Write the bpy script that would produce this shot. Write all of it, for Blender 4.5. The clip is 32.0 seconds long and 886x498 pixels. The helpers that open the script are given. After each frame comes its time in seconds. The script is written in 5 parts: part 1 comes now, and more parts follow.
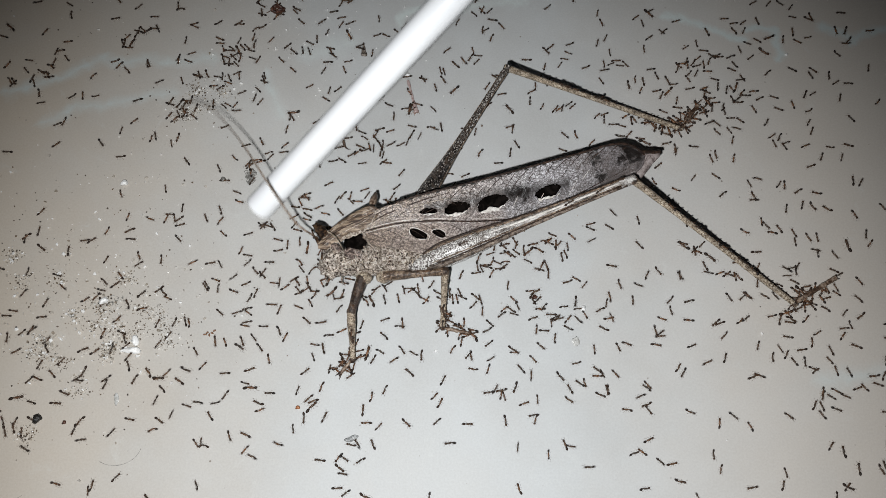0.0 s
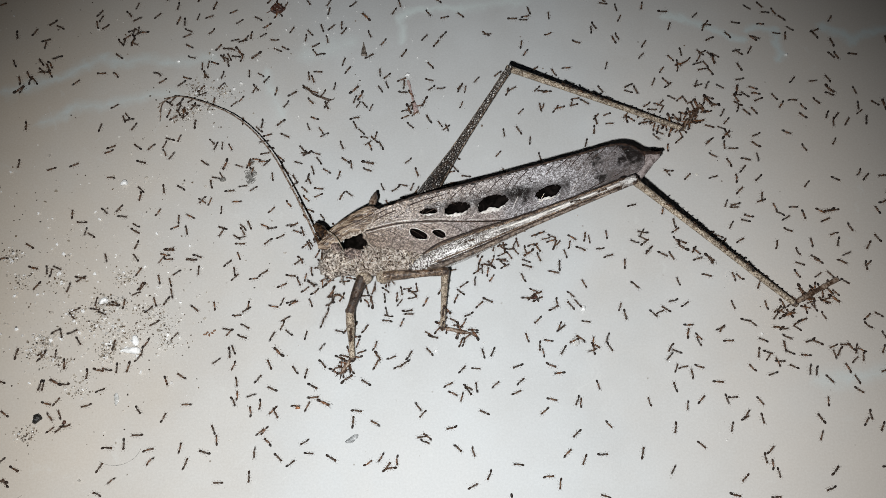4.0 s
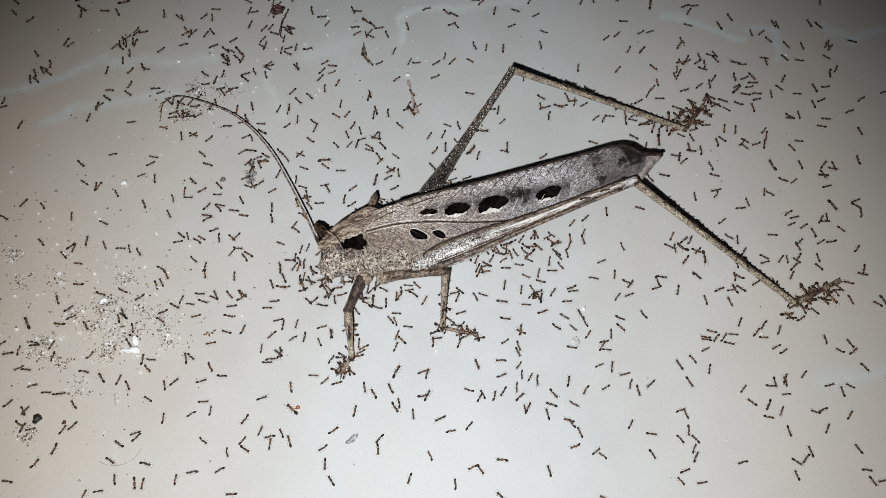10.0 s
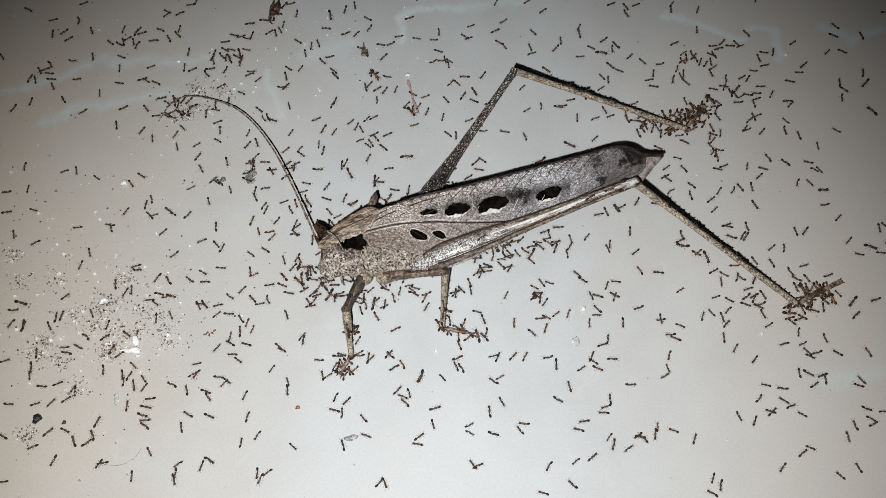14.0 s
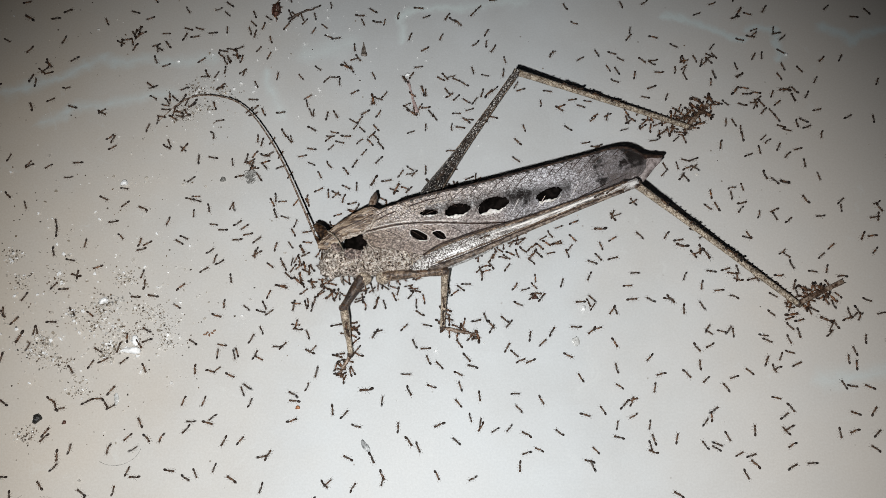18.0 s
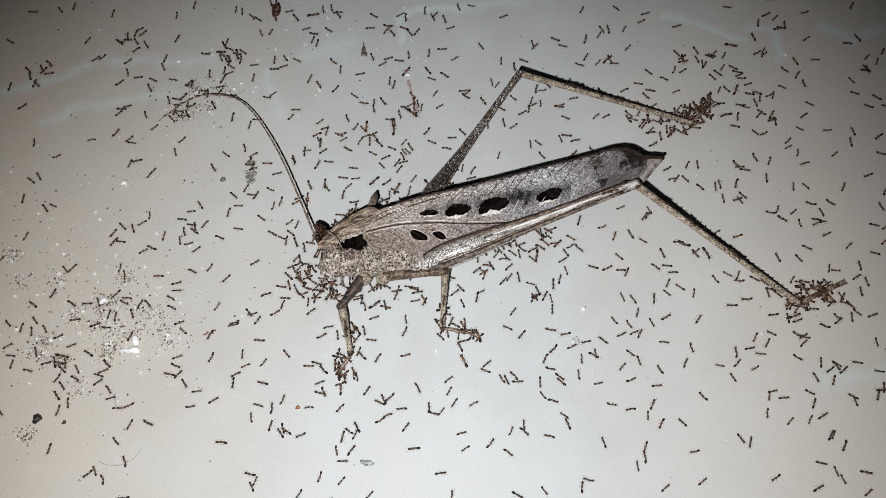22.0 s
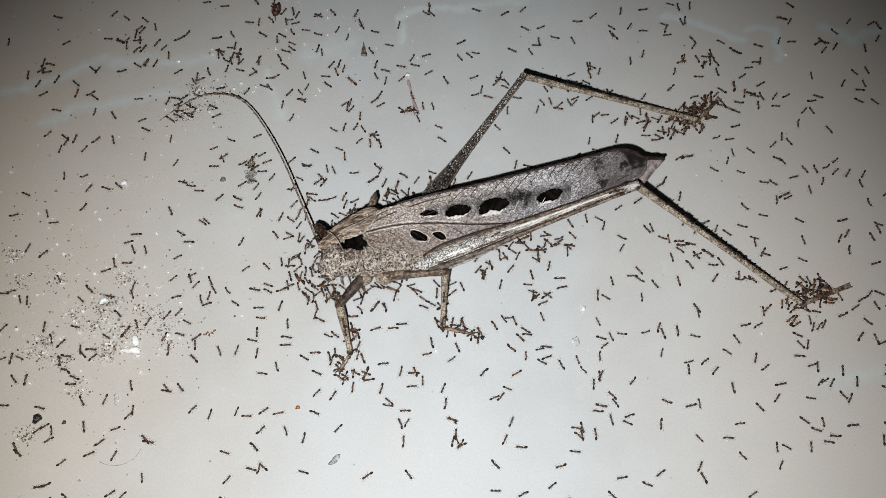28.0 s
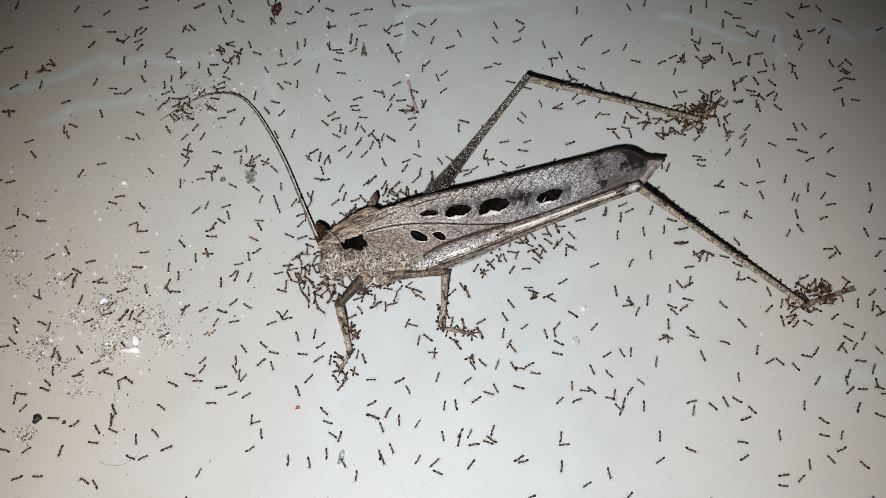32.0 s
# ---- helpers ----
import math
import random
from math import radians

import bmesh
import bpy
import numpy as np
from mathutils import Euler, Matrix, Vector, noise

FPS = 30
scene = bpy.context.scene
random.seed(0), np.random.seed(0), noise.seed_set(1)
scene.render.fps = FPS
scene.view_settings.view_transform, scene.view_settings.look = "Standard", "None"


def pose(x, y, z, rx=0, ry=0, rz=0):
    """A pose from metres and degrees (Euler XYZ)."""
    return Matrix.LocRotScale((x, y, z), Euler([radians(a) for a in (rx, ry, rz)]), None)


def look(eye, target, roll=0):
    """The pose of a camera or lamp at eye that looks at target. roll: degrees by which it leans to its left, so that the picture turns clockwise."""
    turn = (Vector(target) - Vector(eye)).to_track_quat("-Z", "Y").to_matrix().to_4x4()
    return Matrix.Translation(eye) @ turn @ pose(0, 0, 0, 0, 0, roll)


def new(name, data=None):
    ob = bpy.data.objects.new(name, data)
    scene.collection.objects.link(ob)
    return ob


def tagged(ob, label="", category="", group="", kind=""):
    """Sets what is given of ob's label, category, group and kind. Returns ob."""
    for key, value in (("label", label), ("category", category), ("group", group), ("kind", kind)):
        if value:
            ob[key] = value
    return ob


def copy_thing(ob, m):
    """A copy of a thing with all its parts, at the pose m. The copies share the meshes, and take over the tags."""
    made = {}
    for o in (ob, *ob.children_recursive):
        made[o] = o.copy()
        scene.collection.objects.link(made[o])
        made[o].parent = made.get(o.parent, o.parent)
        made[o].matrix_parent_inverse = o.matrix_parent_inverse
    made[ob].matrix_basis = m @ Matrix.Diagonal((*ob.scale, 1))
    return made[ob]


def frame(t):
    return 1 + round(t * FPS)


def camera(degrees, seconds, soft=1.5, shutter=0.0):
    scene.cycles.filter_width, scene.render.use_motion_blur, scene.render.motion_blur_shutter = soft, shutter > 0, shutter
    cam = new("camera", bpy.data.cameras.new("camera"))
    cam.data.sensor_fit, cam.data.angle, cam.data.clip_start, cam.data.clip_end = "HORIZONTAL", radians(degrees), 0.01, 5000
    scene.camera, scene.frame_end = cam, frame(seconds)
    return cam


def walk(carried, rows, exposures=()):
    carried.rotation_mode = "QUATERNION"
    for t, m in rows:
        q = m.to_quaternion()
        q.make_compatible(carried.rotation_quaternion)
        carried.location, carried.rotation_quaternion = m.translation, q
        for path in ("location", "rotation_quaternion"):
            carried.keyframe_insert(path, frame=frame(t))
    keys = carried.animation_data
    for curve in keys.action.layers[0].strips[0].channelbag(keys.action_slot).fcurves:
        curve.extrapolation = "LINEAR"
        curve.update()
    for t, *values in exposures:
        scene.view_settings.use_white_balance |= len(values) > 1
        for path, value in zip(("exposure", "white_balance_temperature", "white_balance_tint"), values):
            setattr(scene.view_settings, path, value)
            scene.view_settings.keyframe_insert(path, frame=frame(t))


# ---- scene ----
MM = 0.001
# The phone is fixed about 14 cm above the floor, tilted 18 degrees off the vertical.
cam = camera(62, 32.0, soft=0.8, shutter=0.5)
EYE = Vector((0, -0.0451, 0.1389))
walk(cam, [(0, look(EYE, (0, 0, 0))), (32, look(EYE, (0, 0, 0)))], [(0, -0.14), (1.0, -0.22), (1.6, -0.1), (2.1, 0.02), (3.0, 0.0), (32, 0.0)])

# ---- light: a dim night room and the phone's own torch, a centimetre and a half beside the lens ----
world = bpy.data.worlds.new("night")
scene.world = world
world.use_nodes = True
world.node_tree.nodes["Background"].inputs["Color"].default_value = (0.75, 0.85, 1.0, 1)
world.node_tree.nodes["Background"].inputs["Strength"].default_value = 0.006
torch_data = bpy.data.lights.new("torch", "SPOT")
torch_data.energy = 1.085
torch_data.color = (0.955, 0.97, 0.975)
torch_data.shadow_soft_size = 0.0016
torch_data.spot_size = radians(95.3)
torch_data.spot_blend = 0.81
torch = new("torch", torch_data)
torch.matrix_basis = look((-0.0097, -0.0565, 0.1389), (-0.0059, -0.036, 0))


# ---- materials ----
def material(name, rough=0.5, metal=0.0, specular=0.5):
    m = bpy.data.materials.new(name)
    m.use_nodes = True
    b = m.node_tree.nodes["Principled BSDF"]
    b.inputs["Roughness"].default_value = rough
    b.inputs["Metallic"].default_value = metal
    b.inputs["Specular IOR Level"].default_value = specular
    return m, m.node_tree, b


def node(tree, kind, **values):
    n = tree.nodes.new(kind)
    for key, value in values.items():
        if key in n.inputs:
            n.inputs[key].default_value = value
    return n


def ramp(tree, source, stops):
    r = tree.nodes.new("ShaderNodeValToRGB")
    e = r.color_ramp.elements
    while len(e) < len(stops):
        e.new(0.5)
    for k, (p, c) in zip(e, stops):
        k.position, k.color = p, (*c, 1)
    tree.links.new(source, r.inputs["Fac"])
    return r.outputs["Color"]


def mix(tree, fac, a, b, how="MIX"):
    m = tree.nodes.new("ShaderNodeMix")
    m.data_type, m.blend_type = "RGBA", how
    for socket, value in ((m.inputs["Factor"], fac), (m.inputs[6], a), (m.inputs[7], b)):
        if isinstance(value, bpy.types.NodeSocket):
            tree.links.new(value, socket)
        elif isinstance(value, (int, float)):
            socket.default_value = value
        else:
            socket.default_value = (*value, 1)
    return m.outputs[2]


def math_node(tree, how, a, b=0.0, c=0.0):
    m = tree.nodes.new("ShaderNodeMath")
    m.operation = how
    for socket, value in zip(m.inputs, (a, b, c)):
        if isinstance(value, bpy.types.NodeSocket):
            tree.links.new(value, socket)
        else:
            socket.default_value = value
    return m.outputs[0]


def place(tree):
    return tree.nodes.new("ShaderNodeTexCoord").outputs["Object"]


def grain(tree, where, scale, detail=4.0, rough=0.6, distortion=0.0):
    n = node(tree, "ShaderNodeTexNoise", Scale=scale, Detail=detail, Roughness=rough, Distortion=distortion)
    tree.links.new(where, n.inputs["Vector"])
    return n.outputs["Fac"]


def bump(tree, b, height, strength, distance):
    n = node(tree, "ShaderNodeBump", Strength=strength, Distance=distance)
    tree.links.new(height, n.inputs["Height"])
    tree.links.new(n.outputs["Normal"], b.inputs["Normal"])


def floor_material():
    m, t, b = material("glazed_floor_tile", 0.45, 0.0, 0.2)
    where = place(t)
    big = grain(t, where, 14, 3)
    cloud = grain(t, where, 60, 5, 0.65)
    colour = ramp(t, big, [(0.3, (0.492, 0.4985, 0.495)), (0.7, (0.563, 0.585, 0.594))])
    colour = mix(t, 0.25, colour, ramp(t, cloud, [(0.35, (0.43, 0.41, 0.385)), (0.65, (0.59, 0.60, 0.60))]))
    # dust film on the left, thicker where the sand lies, plus the beam's warmer edges painted in
    split = t.nodes.new("ShaderNodeSeparateXYZ")
    t.links.new(where, split.inputs[0])
    x, y = split.outputs["X"], split.outputs["Y"]
    warp = grain(t, where, 45, 4)
    dusty = math_node(t, "SUBTRACT", 0.006, math_node(t, "ADD", x, math_node(t, "MULTIPLY", warp, 0.05)))
    dusty = math_node(t, "MULTIPLY", dusty, 13)
    dust = t.nodes.new("ShaderNodeClamp")
    t.links.new(dusty, dust.inputs[0])
    # warm tint painted on the right: the torch and lens colour shading, no dust
    edge_warmth = t.nodes.new("ShaderNodeClamp")
    t.links.new(math_node(t, "MULTIPLY", math_node(t, "SUBTRACT", math_node(t, "ADD", x, math_node(t, "MULTIPLY", warp, 0.04)), 0.045), 18), edge_warmth.inputs[0])
    colour = mix(t, math_node(t, "MULTIPLY", edge_warmth.outputs[0], 0.85), colour, (0.615, 0.555, 0.49))
    colour = mix(t, math_node(t, "MULTIPLY", dust.outputs[0], 0.8), colour, (0.567, 0.468, 0.358))
    broken = grain(t, where, 170, 4, 0.7, 0.6)
    # pale marbling of the glaze: wandering streaks, each from (ax, ay) to (bx, by), all in millimetres
    for ax, ay, bx, by, w, power in [(-94.1, 34.5, -89.6, 36.0, 1.2, 0.27), (-89.6, 36.0, -83.2, 37.5, 1.2, 0.27), (-83.2, 37.5, -77.1, 41.2, 1.2, 0.27), (-77.1, 41.2, -73.3, 43.8, 1.2, 0.27), (-73.3, 43.8, -70.7, 42.7, 1.2, 0.27),
                                     (-70.7, 42.7, -59.0, 42.2, 1.2, 0.27), (-59.0, 42.2, -48.7, 43.1, 1.2, 0.27), (-84.7, 28.6, -79.1, 30.7, 1.2, 0.26), (-79.1, 30.7, -69.9, 32.7, 1.2, 0.26), (-69.9, 32.7, -56.3, 34.5, 1.2, 0.26),
                                     (48.1, 53.9, 56.1, 52.7, 0.9, 0.5), (56.1, 52.7, 59.3, 51.3, 0.9, 0.5), (59.3, 51.3, 62.5, 48.7, 0.9, 0.5), (62.5, 48.7, 66.1, 47.8, 0.9, 0.5), (66.7, 50.7, 73.4, 50.7, 0.9, 0.5),
                                     (73.4, 50.7, 72.4, 47.4, 0.9, 0.5), (72.4, 47.4, 73.7, 44.6, 0.9, 0.5), (73.7, 44.6, 72.5, 42.4, 0.9, 0.5), (82.4, 51.3, 87.2, 49.2, 1.0, 0.48), (87.2, 49.2, 89.0, 46.4, 1.0, 0.48),
                                     (89.0, 46.4, 91.9, 48.8, 1.0, 0.48), (91.9, 48.8, 97.3, 51.3, 1.0, 0.48), (-9.4, 48, -9.9, 52.4, 0.8, 0.42), (-9.9, 52.4, -5.5, 56.4, 0.8, 0.45), (-5.5, 56.4, 4, 56, 0.9, 0.45),
                                     (4, 56, 18, 58, 1.0, 0.35), (-38, 40, -36.7, 35.5, 0.9, 0.25), (-36.7, 35.5, -34, 30.5, 0.9, 0.25), (-30, 44, -20, 48, 1.8, 0.25), (70, -26, 95, -22, 1.6, 0.25)]:
        ax, ay, bx, by, w = (v * MM for v in (ax, ay, bx, by, w))
        length = math.hypot(bx - ax, by - ay)
        ux, uy = (bx - ax) / length, (by - ay) / length
        dx = math_node(t, "SUBTRACT", math_node(t, "ADD", x, math_node(t, "MULTIPLY", math_node(t, "SUBTRACT", warp, 0.5), 0.007)), ax)
        dy = math_node(t, "SUBTRACT", math_node(t, "ADD", y, math_node(t, "MULTIPLY", math_node(t, "SUBTRACT", cloud, 0.5), 0.010)), ay)
        along = math_node(t, "ADD", math_node(t, "MULTIPLY", dx, ux), math_node(t, "MULTIPLY", dy, uy))
        across = math_node(t, "SUBTRACT", math_node(t, "MULTIPLY", dy, ux), math_node(t, "MULTIPLY", dx, uy))
        beyond = math_node(t, "MAXIMUM", math_node(t, "MAXIMUM", math_node(t, "MULTIPLY", along, -1), math_node(t, "SUBTRACT", along, length)), 0.0)
        far = math_node(t, "ADD", math_node(t, "ABSOLUTE", across), beyond)
        near = math_node(t, "MAXIMUM", math_node(t, "SUBTRACT", 1.0, math_node(t, "DIVIDE", far, w * 1.9)), 0.0)
        near = math_node(t, "MULTIPLY", math_node(t, "POWER", near, 1.3), math_node(t, "MULTIPLY", broken, power * 4.6))
        colour = mix(t, near, colour, (0.61, 0.665, 0.655))
    colour = mix(t, 0.09, colour, ramp(t, grain(t, where, 2600, 3, 0.7), [(0.35, (0.30, 0.28, 0.25)), (0.65, (0.80, 0.80, 0.78))]))
    scuff = grain(t, where, 150, 6, 0.75, 1.2)
    colour = mix(t, ramp(t, scuff, [(0.6, (0, 0, 0)), (0.75, (0.35, 0.35, 0.35))]), colour, (0.66, 0.67, 0.65))
    specks = node(t, "ShaderNodeTexVoronoi", Scale=420, Randomness=1.0)
    t.links.new(where, specks.inputs["Vector"])
    dots = ramp(t, specks.outputs["Distance"], [(0.05, (1, 1, 1)), (0.11, (0, 0, 0))])
    few = ramp(t, grain(t, where, 300, 2), [(0.58, (0, 0, 0)), (0.66, (1, 1, 1))])
    colour = mix(t, mix(t, 1.0, dots, few, "MULTIPLY"), colour, (0.24, 0.21, 0.18))
    t.links.new(colour, b.inputs["Base Color"])
    t.links.new(ramp(t, cloud, [(0.3, (0.40, 0.40, 0.40)), (0.7, (0.58, 0.58, 0.58))]), b.inputs["Roughness"])
    bump(t, b, grain(t, where, 900, 3), 0.08, 0.0002)
    return m


def wing_material():
    m, t, b = material("leaf_like_wing", 0.3)
    where = place(t)
    split = t.nodes.new("ShaderNodeSeparateXYZ")
    t.links.new(where, split.inputs[0])
    x, y = split.outputs["X"], split.outputs["Y"]
    mott = grain(t, where, 2300, 4, 0.75)
    fine = grain(t, where, 2600, 2, 0.6)
    wide = grain(t, where, 110, 4, 0.6)
    colour = ramp(t, mott, [(0.33, (0.08, 0.07, 0.067)), (0.45, (0.37, 0.345, 0.34)), (0.56, (0.60, 0.575, 0.575)), (0.67, (0.86, 0.84, 0.85))])
    # bluish bloom over the middle, brown cast elsewhere
    bloom = t.nodes.new("ShaderNodeMapRange")
    bloom.inputs["From Min"].default_value, bloom.inputs["From Max"].default_value = 0.022, 0.040
    bloom.inputs["To Max"].default_value = 0.55
    t.links.new(math_node(t, "ADD", x, math_node(t, "MULTIPLY", y, 0.3)), bloom.inputs["Value"])
    colour = mix(t, 1.0, colour, (1.0, 0.945, 0.915), "MULTIPLY")
    colour = mix(t, bloom.outputs[0], colour, (0.82, 0.94, 1.06), "MULTIPLY")
    colour = mix(t, ramp(t, wide, [(0.48, (0, 0, 0)), (0.68, (0.4, 0.4, 0.4))]), colour, (0.30, 0.205, 0.15))
    # brown streaks at the wing's root
    root = t.nodes.new("ShaderNodeMapRange")
    root.inputs["From Min"].default_value, root.inputs["From Max"].default_value = 0.027, 0.006
    root.inputs["To Max"].default_value = 0.8
    t.links.new(math_node(t, "SUBTRACT", x, math_node(t, "MULTIPLY", y, 0.9)), root.inputs["Value"])
    colour = mix(t, root.outputs[0], colour, ramp(t, mott, [(0.4, (0.07, 0.041, 0.024)), (0.6, (0.40, 0.295, 0.205))]))
    shift = node(t, "ShaderNodeTexNoise", Scale=500, Detail=2)
    t.links.new(where, shift.inputs["Vector"])
    bent = mix(t, 0.0014, where, shift.outputs["Color"], "ADD")
    slant = t.nodes.new("ShaderNodeMapping")
    slant.inputs["Rotation"].default_value = (0, 0, 0.75)
    slant.inputs["Scale"].default_value = (0.62, 1.0, 1.0)
    t.links.new(bent, slant.inputs["Vector"])
    net = None
    for scale, width, dark, amount in [(620, 0.014, (0.03, 0.02, 0.017), 0.7), (2600, 0.06, (0.06, 0.045, 0.04), 0.7)]:
        v = node(t, "ShaderNodeTexVoronoi", Scale=scale)
        v.feature = "DISTANCE_TO_EDGE"
        t.links.new(slant.outputs[0], v.inputs["Vector"])
        line = ramp(t, v.outputs["Distance"], [(width * 0.6, (amount,) * 3), (width * 1.5, (0, 0, 0))])
        colour = mix(t, line, colour, dark)
        net = line
    # dark band that links the holes
    off = math_node(t, "SUBTRACT", math_node(t, "SUBTRACT", y, 0.0073), math_node(t, "MULTIPLY", math_node(t, "SUBTRACT", x, 0.0195), 0.205))
    band = math_node(t, "SUBTRACT", 1.0, math_node(t, "DIVIDE", math_node(t, "ABSOLUTE", off), math_node(t, "MULTIPLY", wide, 0.0040)))
    reach = math_node(t, "MULTIPLY", math_node(t, "GREATER_THAN", x, 0.0185), math_node(t, "LESS_THAN", x, 0.046))
    band = math_node(t, "MULTIPLY", math_node(t, "MULTIPLY", math_node(t, "MAXIMUM", band, 0.0), reach), 0.85)
    colour = mix(t, band, colour, (0.03, 0.026, 0.025))
    # old brown blotches towards the wing's tip
    end = math_node(t, "ADD", x, math_node(t, "MULTIPLY", math_node(t, "SUBTRACT", wide, 0.5), 0.035))
    tip = t.nodes.new("ShaderNodeMapRange")
    tip.inputs["From Min"].default_value, tip.inputs["From Max"].default_value = 0.042, 0.056
    tip.inputs["To Max"].default_value = 0.8
    t.links.new(end, tip.inputs["Value"])
    colour = mix(t, tip.outputs[0], colour, (0.085, 0.068, 0.064))
    blot = grain(t, where, 480, 5, 0.7, 0.8)
    # single old spots: centre and radius in millimetres
    for cx, cy, r in [(58.6, 18.6, 2.2), (55.2, 20.6, 1.7), (56.2, 17.4, 1.2), (51.2, 17.4, 1.5), (52.1, 14.4, 1.2), (36.5, 10.7, 2.0), (49.0, 19.4, 0.9)]:
        dx = math_node(t, "MULTIPLY", math_node(t, "SUBTRACT", x, cx * MM), 0.75)
        dy = math_node(t, "SUBTRACT", y, cy * MM)
        far = math_node(t, "SQRT", math_node(t, "ADD", math_node(t, "MULTIPLY", dx, dx), math_node(t, "MULTIPLY", dy, dy)))
        far = math_node(t, "ADD", far, math_node(t, "MULTIPLY", math_node(t, "SUBTRACT", blot, 0.5), 0.0065))
        spot = t.nodes.new("ShaderNodeMapRange")
        spot.inputs["From Min"].default_value, spot.inputs["From Max"].default_value = r * MM, r * 0.35 * MM
        spot.inputs["To Max"].default_value = 0.97
        t.links.new(far, spot.inputs["Value"])
        colour = mix(t, spot.outputs[0], colour, (0.012, 0.009, 0.008))
    t.links.new(colour, b.inputs["Base Color"])
    bump(t, b, mix(t, 0.45, mix(t, 0.5, mott, fine), net), 0.8, 0.00028)
    return m


def straw_material():
    m, t, b = material("white_plastic", 0.32)
    b.inputs["Base Color"].default_value = (0.90, 0.92, 0.94, 1)
    haze = grain(t, place(t), 90, 3)
    t.links.new(ramp(t, haze, [(0.3, (0.95, 0.97, 1.0)), (0.7, (0.97, 0.985, 1.0))]), b.inputs["Base Color"])
    return m


def thigh_material():
    """Pale thigh, streaked lengthwise, with broken dark scales across it."""
    m, t, b = material("pale_scaled_thigh", 0.26)
    b.inputs["Coat Weight"].default_value = 0.7
    b.inputs["Coat Roughness"].default_value = 0.2
    where = place(t)
    grid = t.nodes.new("ShaderNodeMapping")
    grid.inputs["Scale"].default_value = (0.3, 1, 1)
    t.links.new(where, grid.inputs["Vector"])
    streak = grain(t, grid.outputs[0], 900, 4, 0.7)
    w = node(t, "ShaderNodeTexWave", Scale=300, Distortion=22.0, Detail=3.0)
    w.inputs["Detail Scale"].default_value = 3.0
    t.links.new(where, w.inputs["Vector"])
    spots = grain(t, where, 1700, 3, 0.7)
    colour = ramp(t, streak, [(0.36, (0.05, 0.042, 0.038)), (0.47, (0.34, 0.30, 0.27)), (0.6, (0.74, 0.71, 0.68))])
    scales = ramp(t, w.outputs["Fac"], [(0.12, (0.05, 0.04, 0.035)), (0.4, (0.40, 0.36, 0.33)), (0.7, (0.84, 0.82, 0.80))])
    split = t.nodes.new("ShaderNodeSeparateXYZ")
    t.links.new(where, split.inputs[0])
    fade = t.nodes.new("ShaderNodeMapRange")
    fade.inputs["From Min"].default_value, fade.inputs["From Max"].default_value = 0.010, 0.024
    fade.inputs["To Min"].default_value, fade.inputs["To Max"].default_value = 0.8, 0.1
    t.links.new(split.outputs["X"], fade.inputs["Value"])
    colour = mix(t, fade.outputs[0], colour, scales)
    colour = mix(t, ramp(t, spots, [(0.36, (0.8, 0.8, 0.8)), (0.44, (0, 0, 0))]), colour, (0.07, 0.052, 0.042))
    t.links.new(colour, b.inputs["Base Color"])
    bump(t, b, mix(t, 0.5, streak, w.outputs["Fac"]), 0.8, 0.0003)
    return m


def scaled_material():
    """Small pale scales with black gaps, blacker towards the limb's root."""
    m, t, b = material("scaled_grey_leg", 0.27)
    where = place(t)
    shift = node(t, "ShaderNodeTexNoise", Scale=700, Detail=2)
    t.links.new(where, shift.inputs["Vector"])
    grid = t.nodes.new("ShaderNodeMapping")
    grid.inputs["Scale"].default_value = (0.45, 1, 1)
    t.links.new(mix(t, 0.0016, where, shift.outputs["Color"], "ADD"), grid.inputs["Vector"])
    v = node(t, "ShaderNodeTexVoronoi", Scale=2800)
    v.feature = "DISTANCE_TO_EDGE"
    t.links.new(grid.outputs[0], v.inputs["Vector"])
    split = t.nodes.new("ShaderNodeSeparateXYZ")
    t.links.new(where, split.inputs[0])
    near = t.nodes.new("ShaderNodeMapRange")
    near.inputs["From Min"].default_value, near.inputs["From Max"].default_value = 0.004, 0.016
    near.inputs["To Min"].default_value, near.inputs["To Max"].default_value = 0.13, 0.0
    t.links.new(split.outputs["X"], near.inputs["Value"])
    deep = math_node(t, "SUBTRACT", v.outputs["Distance"], near.outputs[0])
    patch = grain(t, where, 900, 3)
    colour = ramp(t, deep, [(0.04, (0.012, 0.010, 0.009)), (0.14, (0.14, 0.12, 0.105)), (0.3, (0.56, 0.53, 0.49))])
    colour = mix(t, ramp(t, patch, [(0.45, (0, 0, 0)), (0.62, (0.7, 0.7, 0.7))]), colour, (0.07, 0.052, 0.04))
    t.links.new(colour, b.inputs["Base Color"])
    bump(t, b, v.outputs["Distance"], 0.9, 0.0005)
    return m


def shell_material(name, dark, mid, pale, scale, rough, relief=0.4, stretch=(1, 1, 1), turn=0.0, specular=0.5):
    m, t, b = material(name, rough, 0.0, specular)
    where = place(t)
    if stretch != (1, 1, 1):
        grid = t.nodes.new("ShaderNodeMapping")
        grid.inputs["Rotation"].default_value = (0, 0, turn)
        grid.inputs["Scale"].default_value = stretch
        t.links.new(where, grid.inputs["Vector"])
        where = grid.outputs[0]
    a = grain(t, where, scale, 5, 0.72, 0.5)
    wide = grain(t, where, scale * 0.25, 3)
    colour = ramp(t, a, [(0.41, dark), (0.5, mid), (0.59, pale)])
    colour = mix(t, ramp(t, wide, [(0.45, (0, 0, 0)), (0.66, (0.55, 0.55, 0.55))]), colour, dark)
    t.links.new(colour, b.inputs["Base Color"])
    bump(t, b, a, relief, 0.0003)
    return m


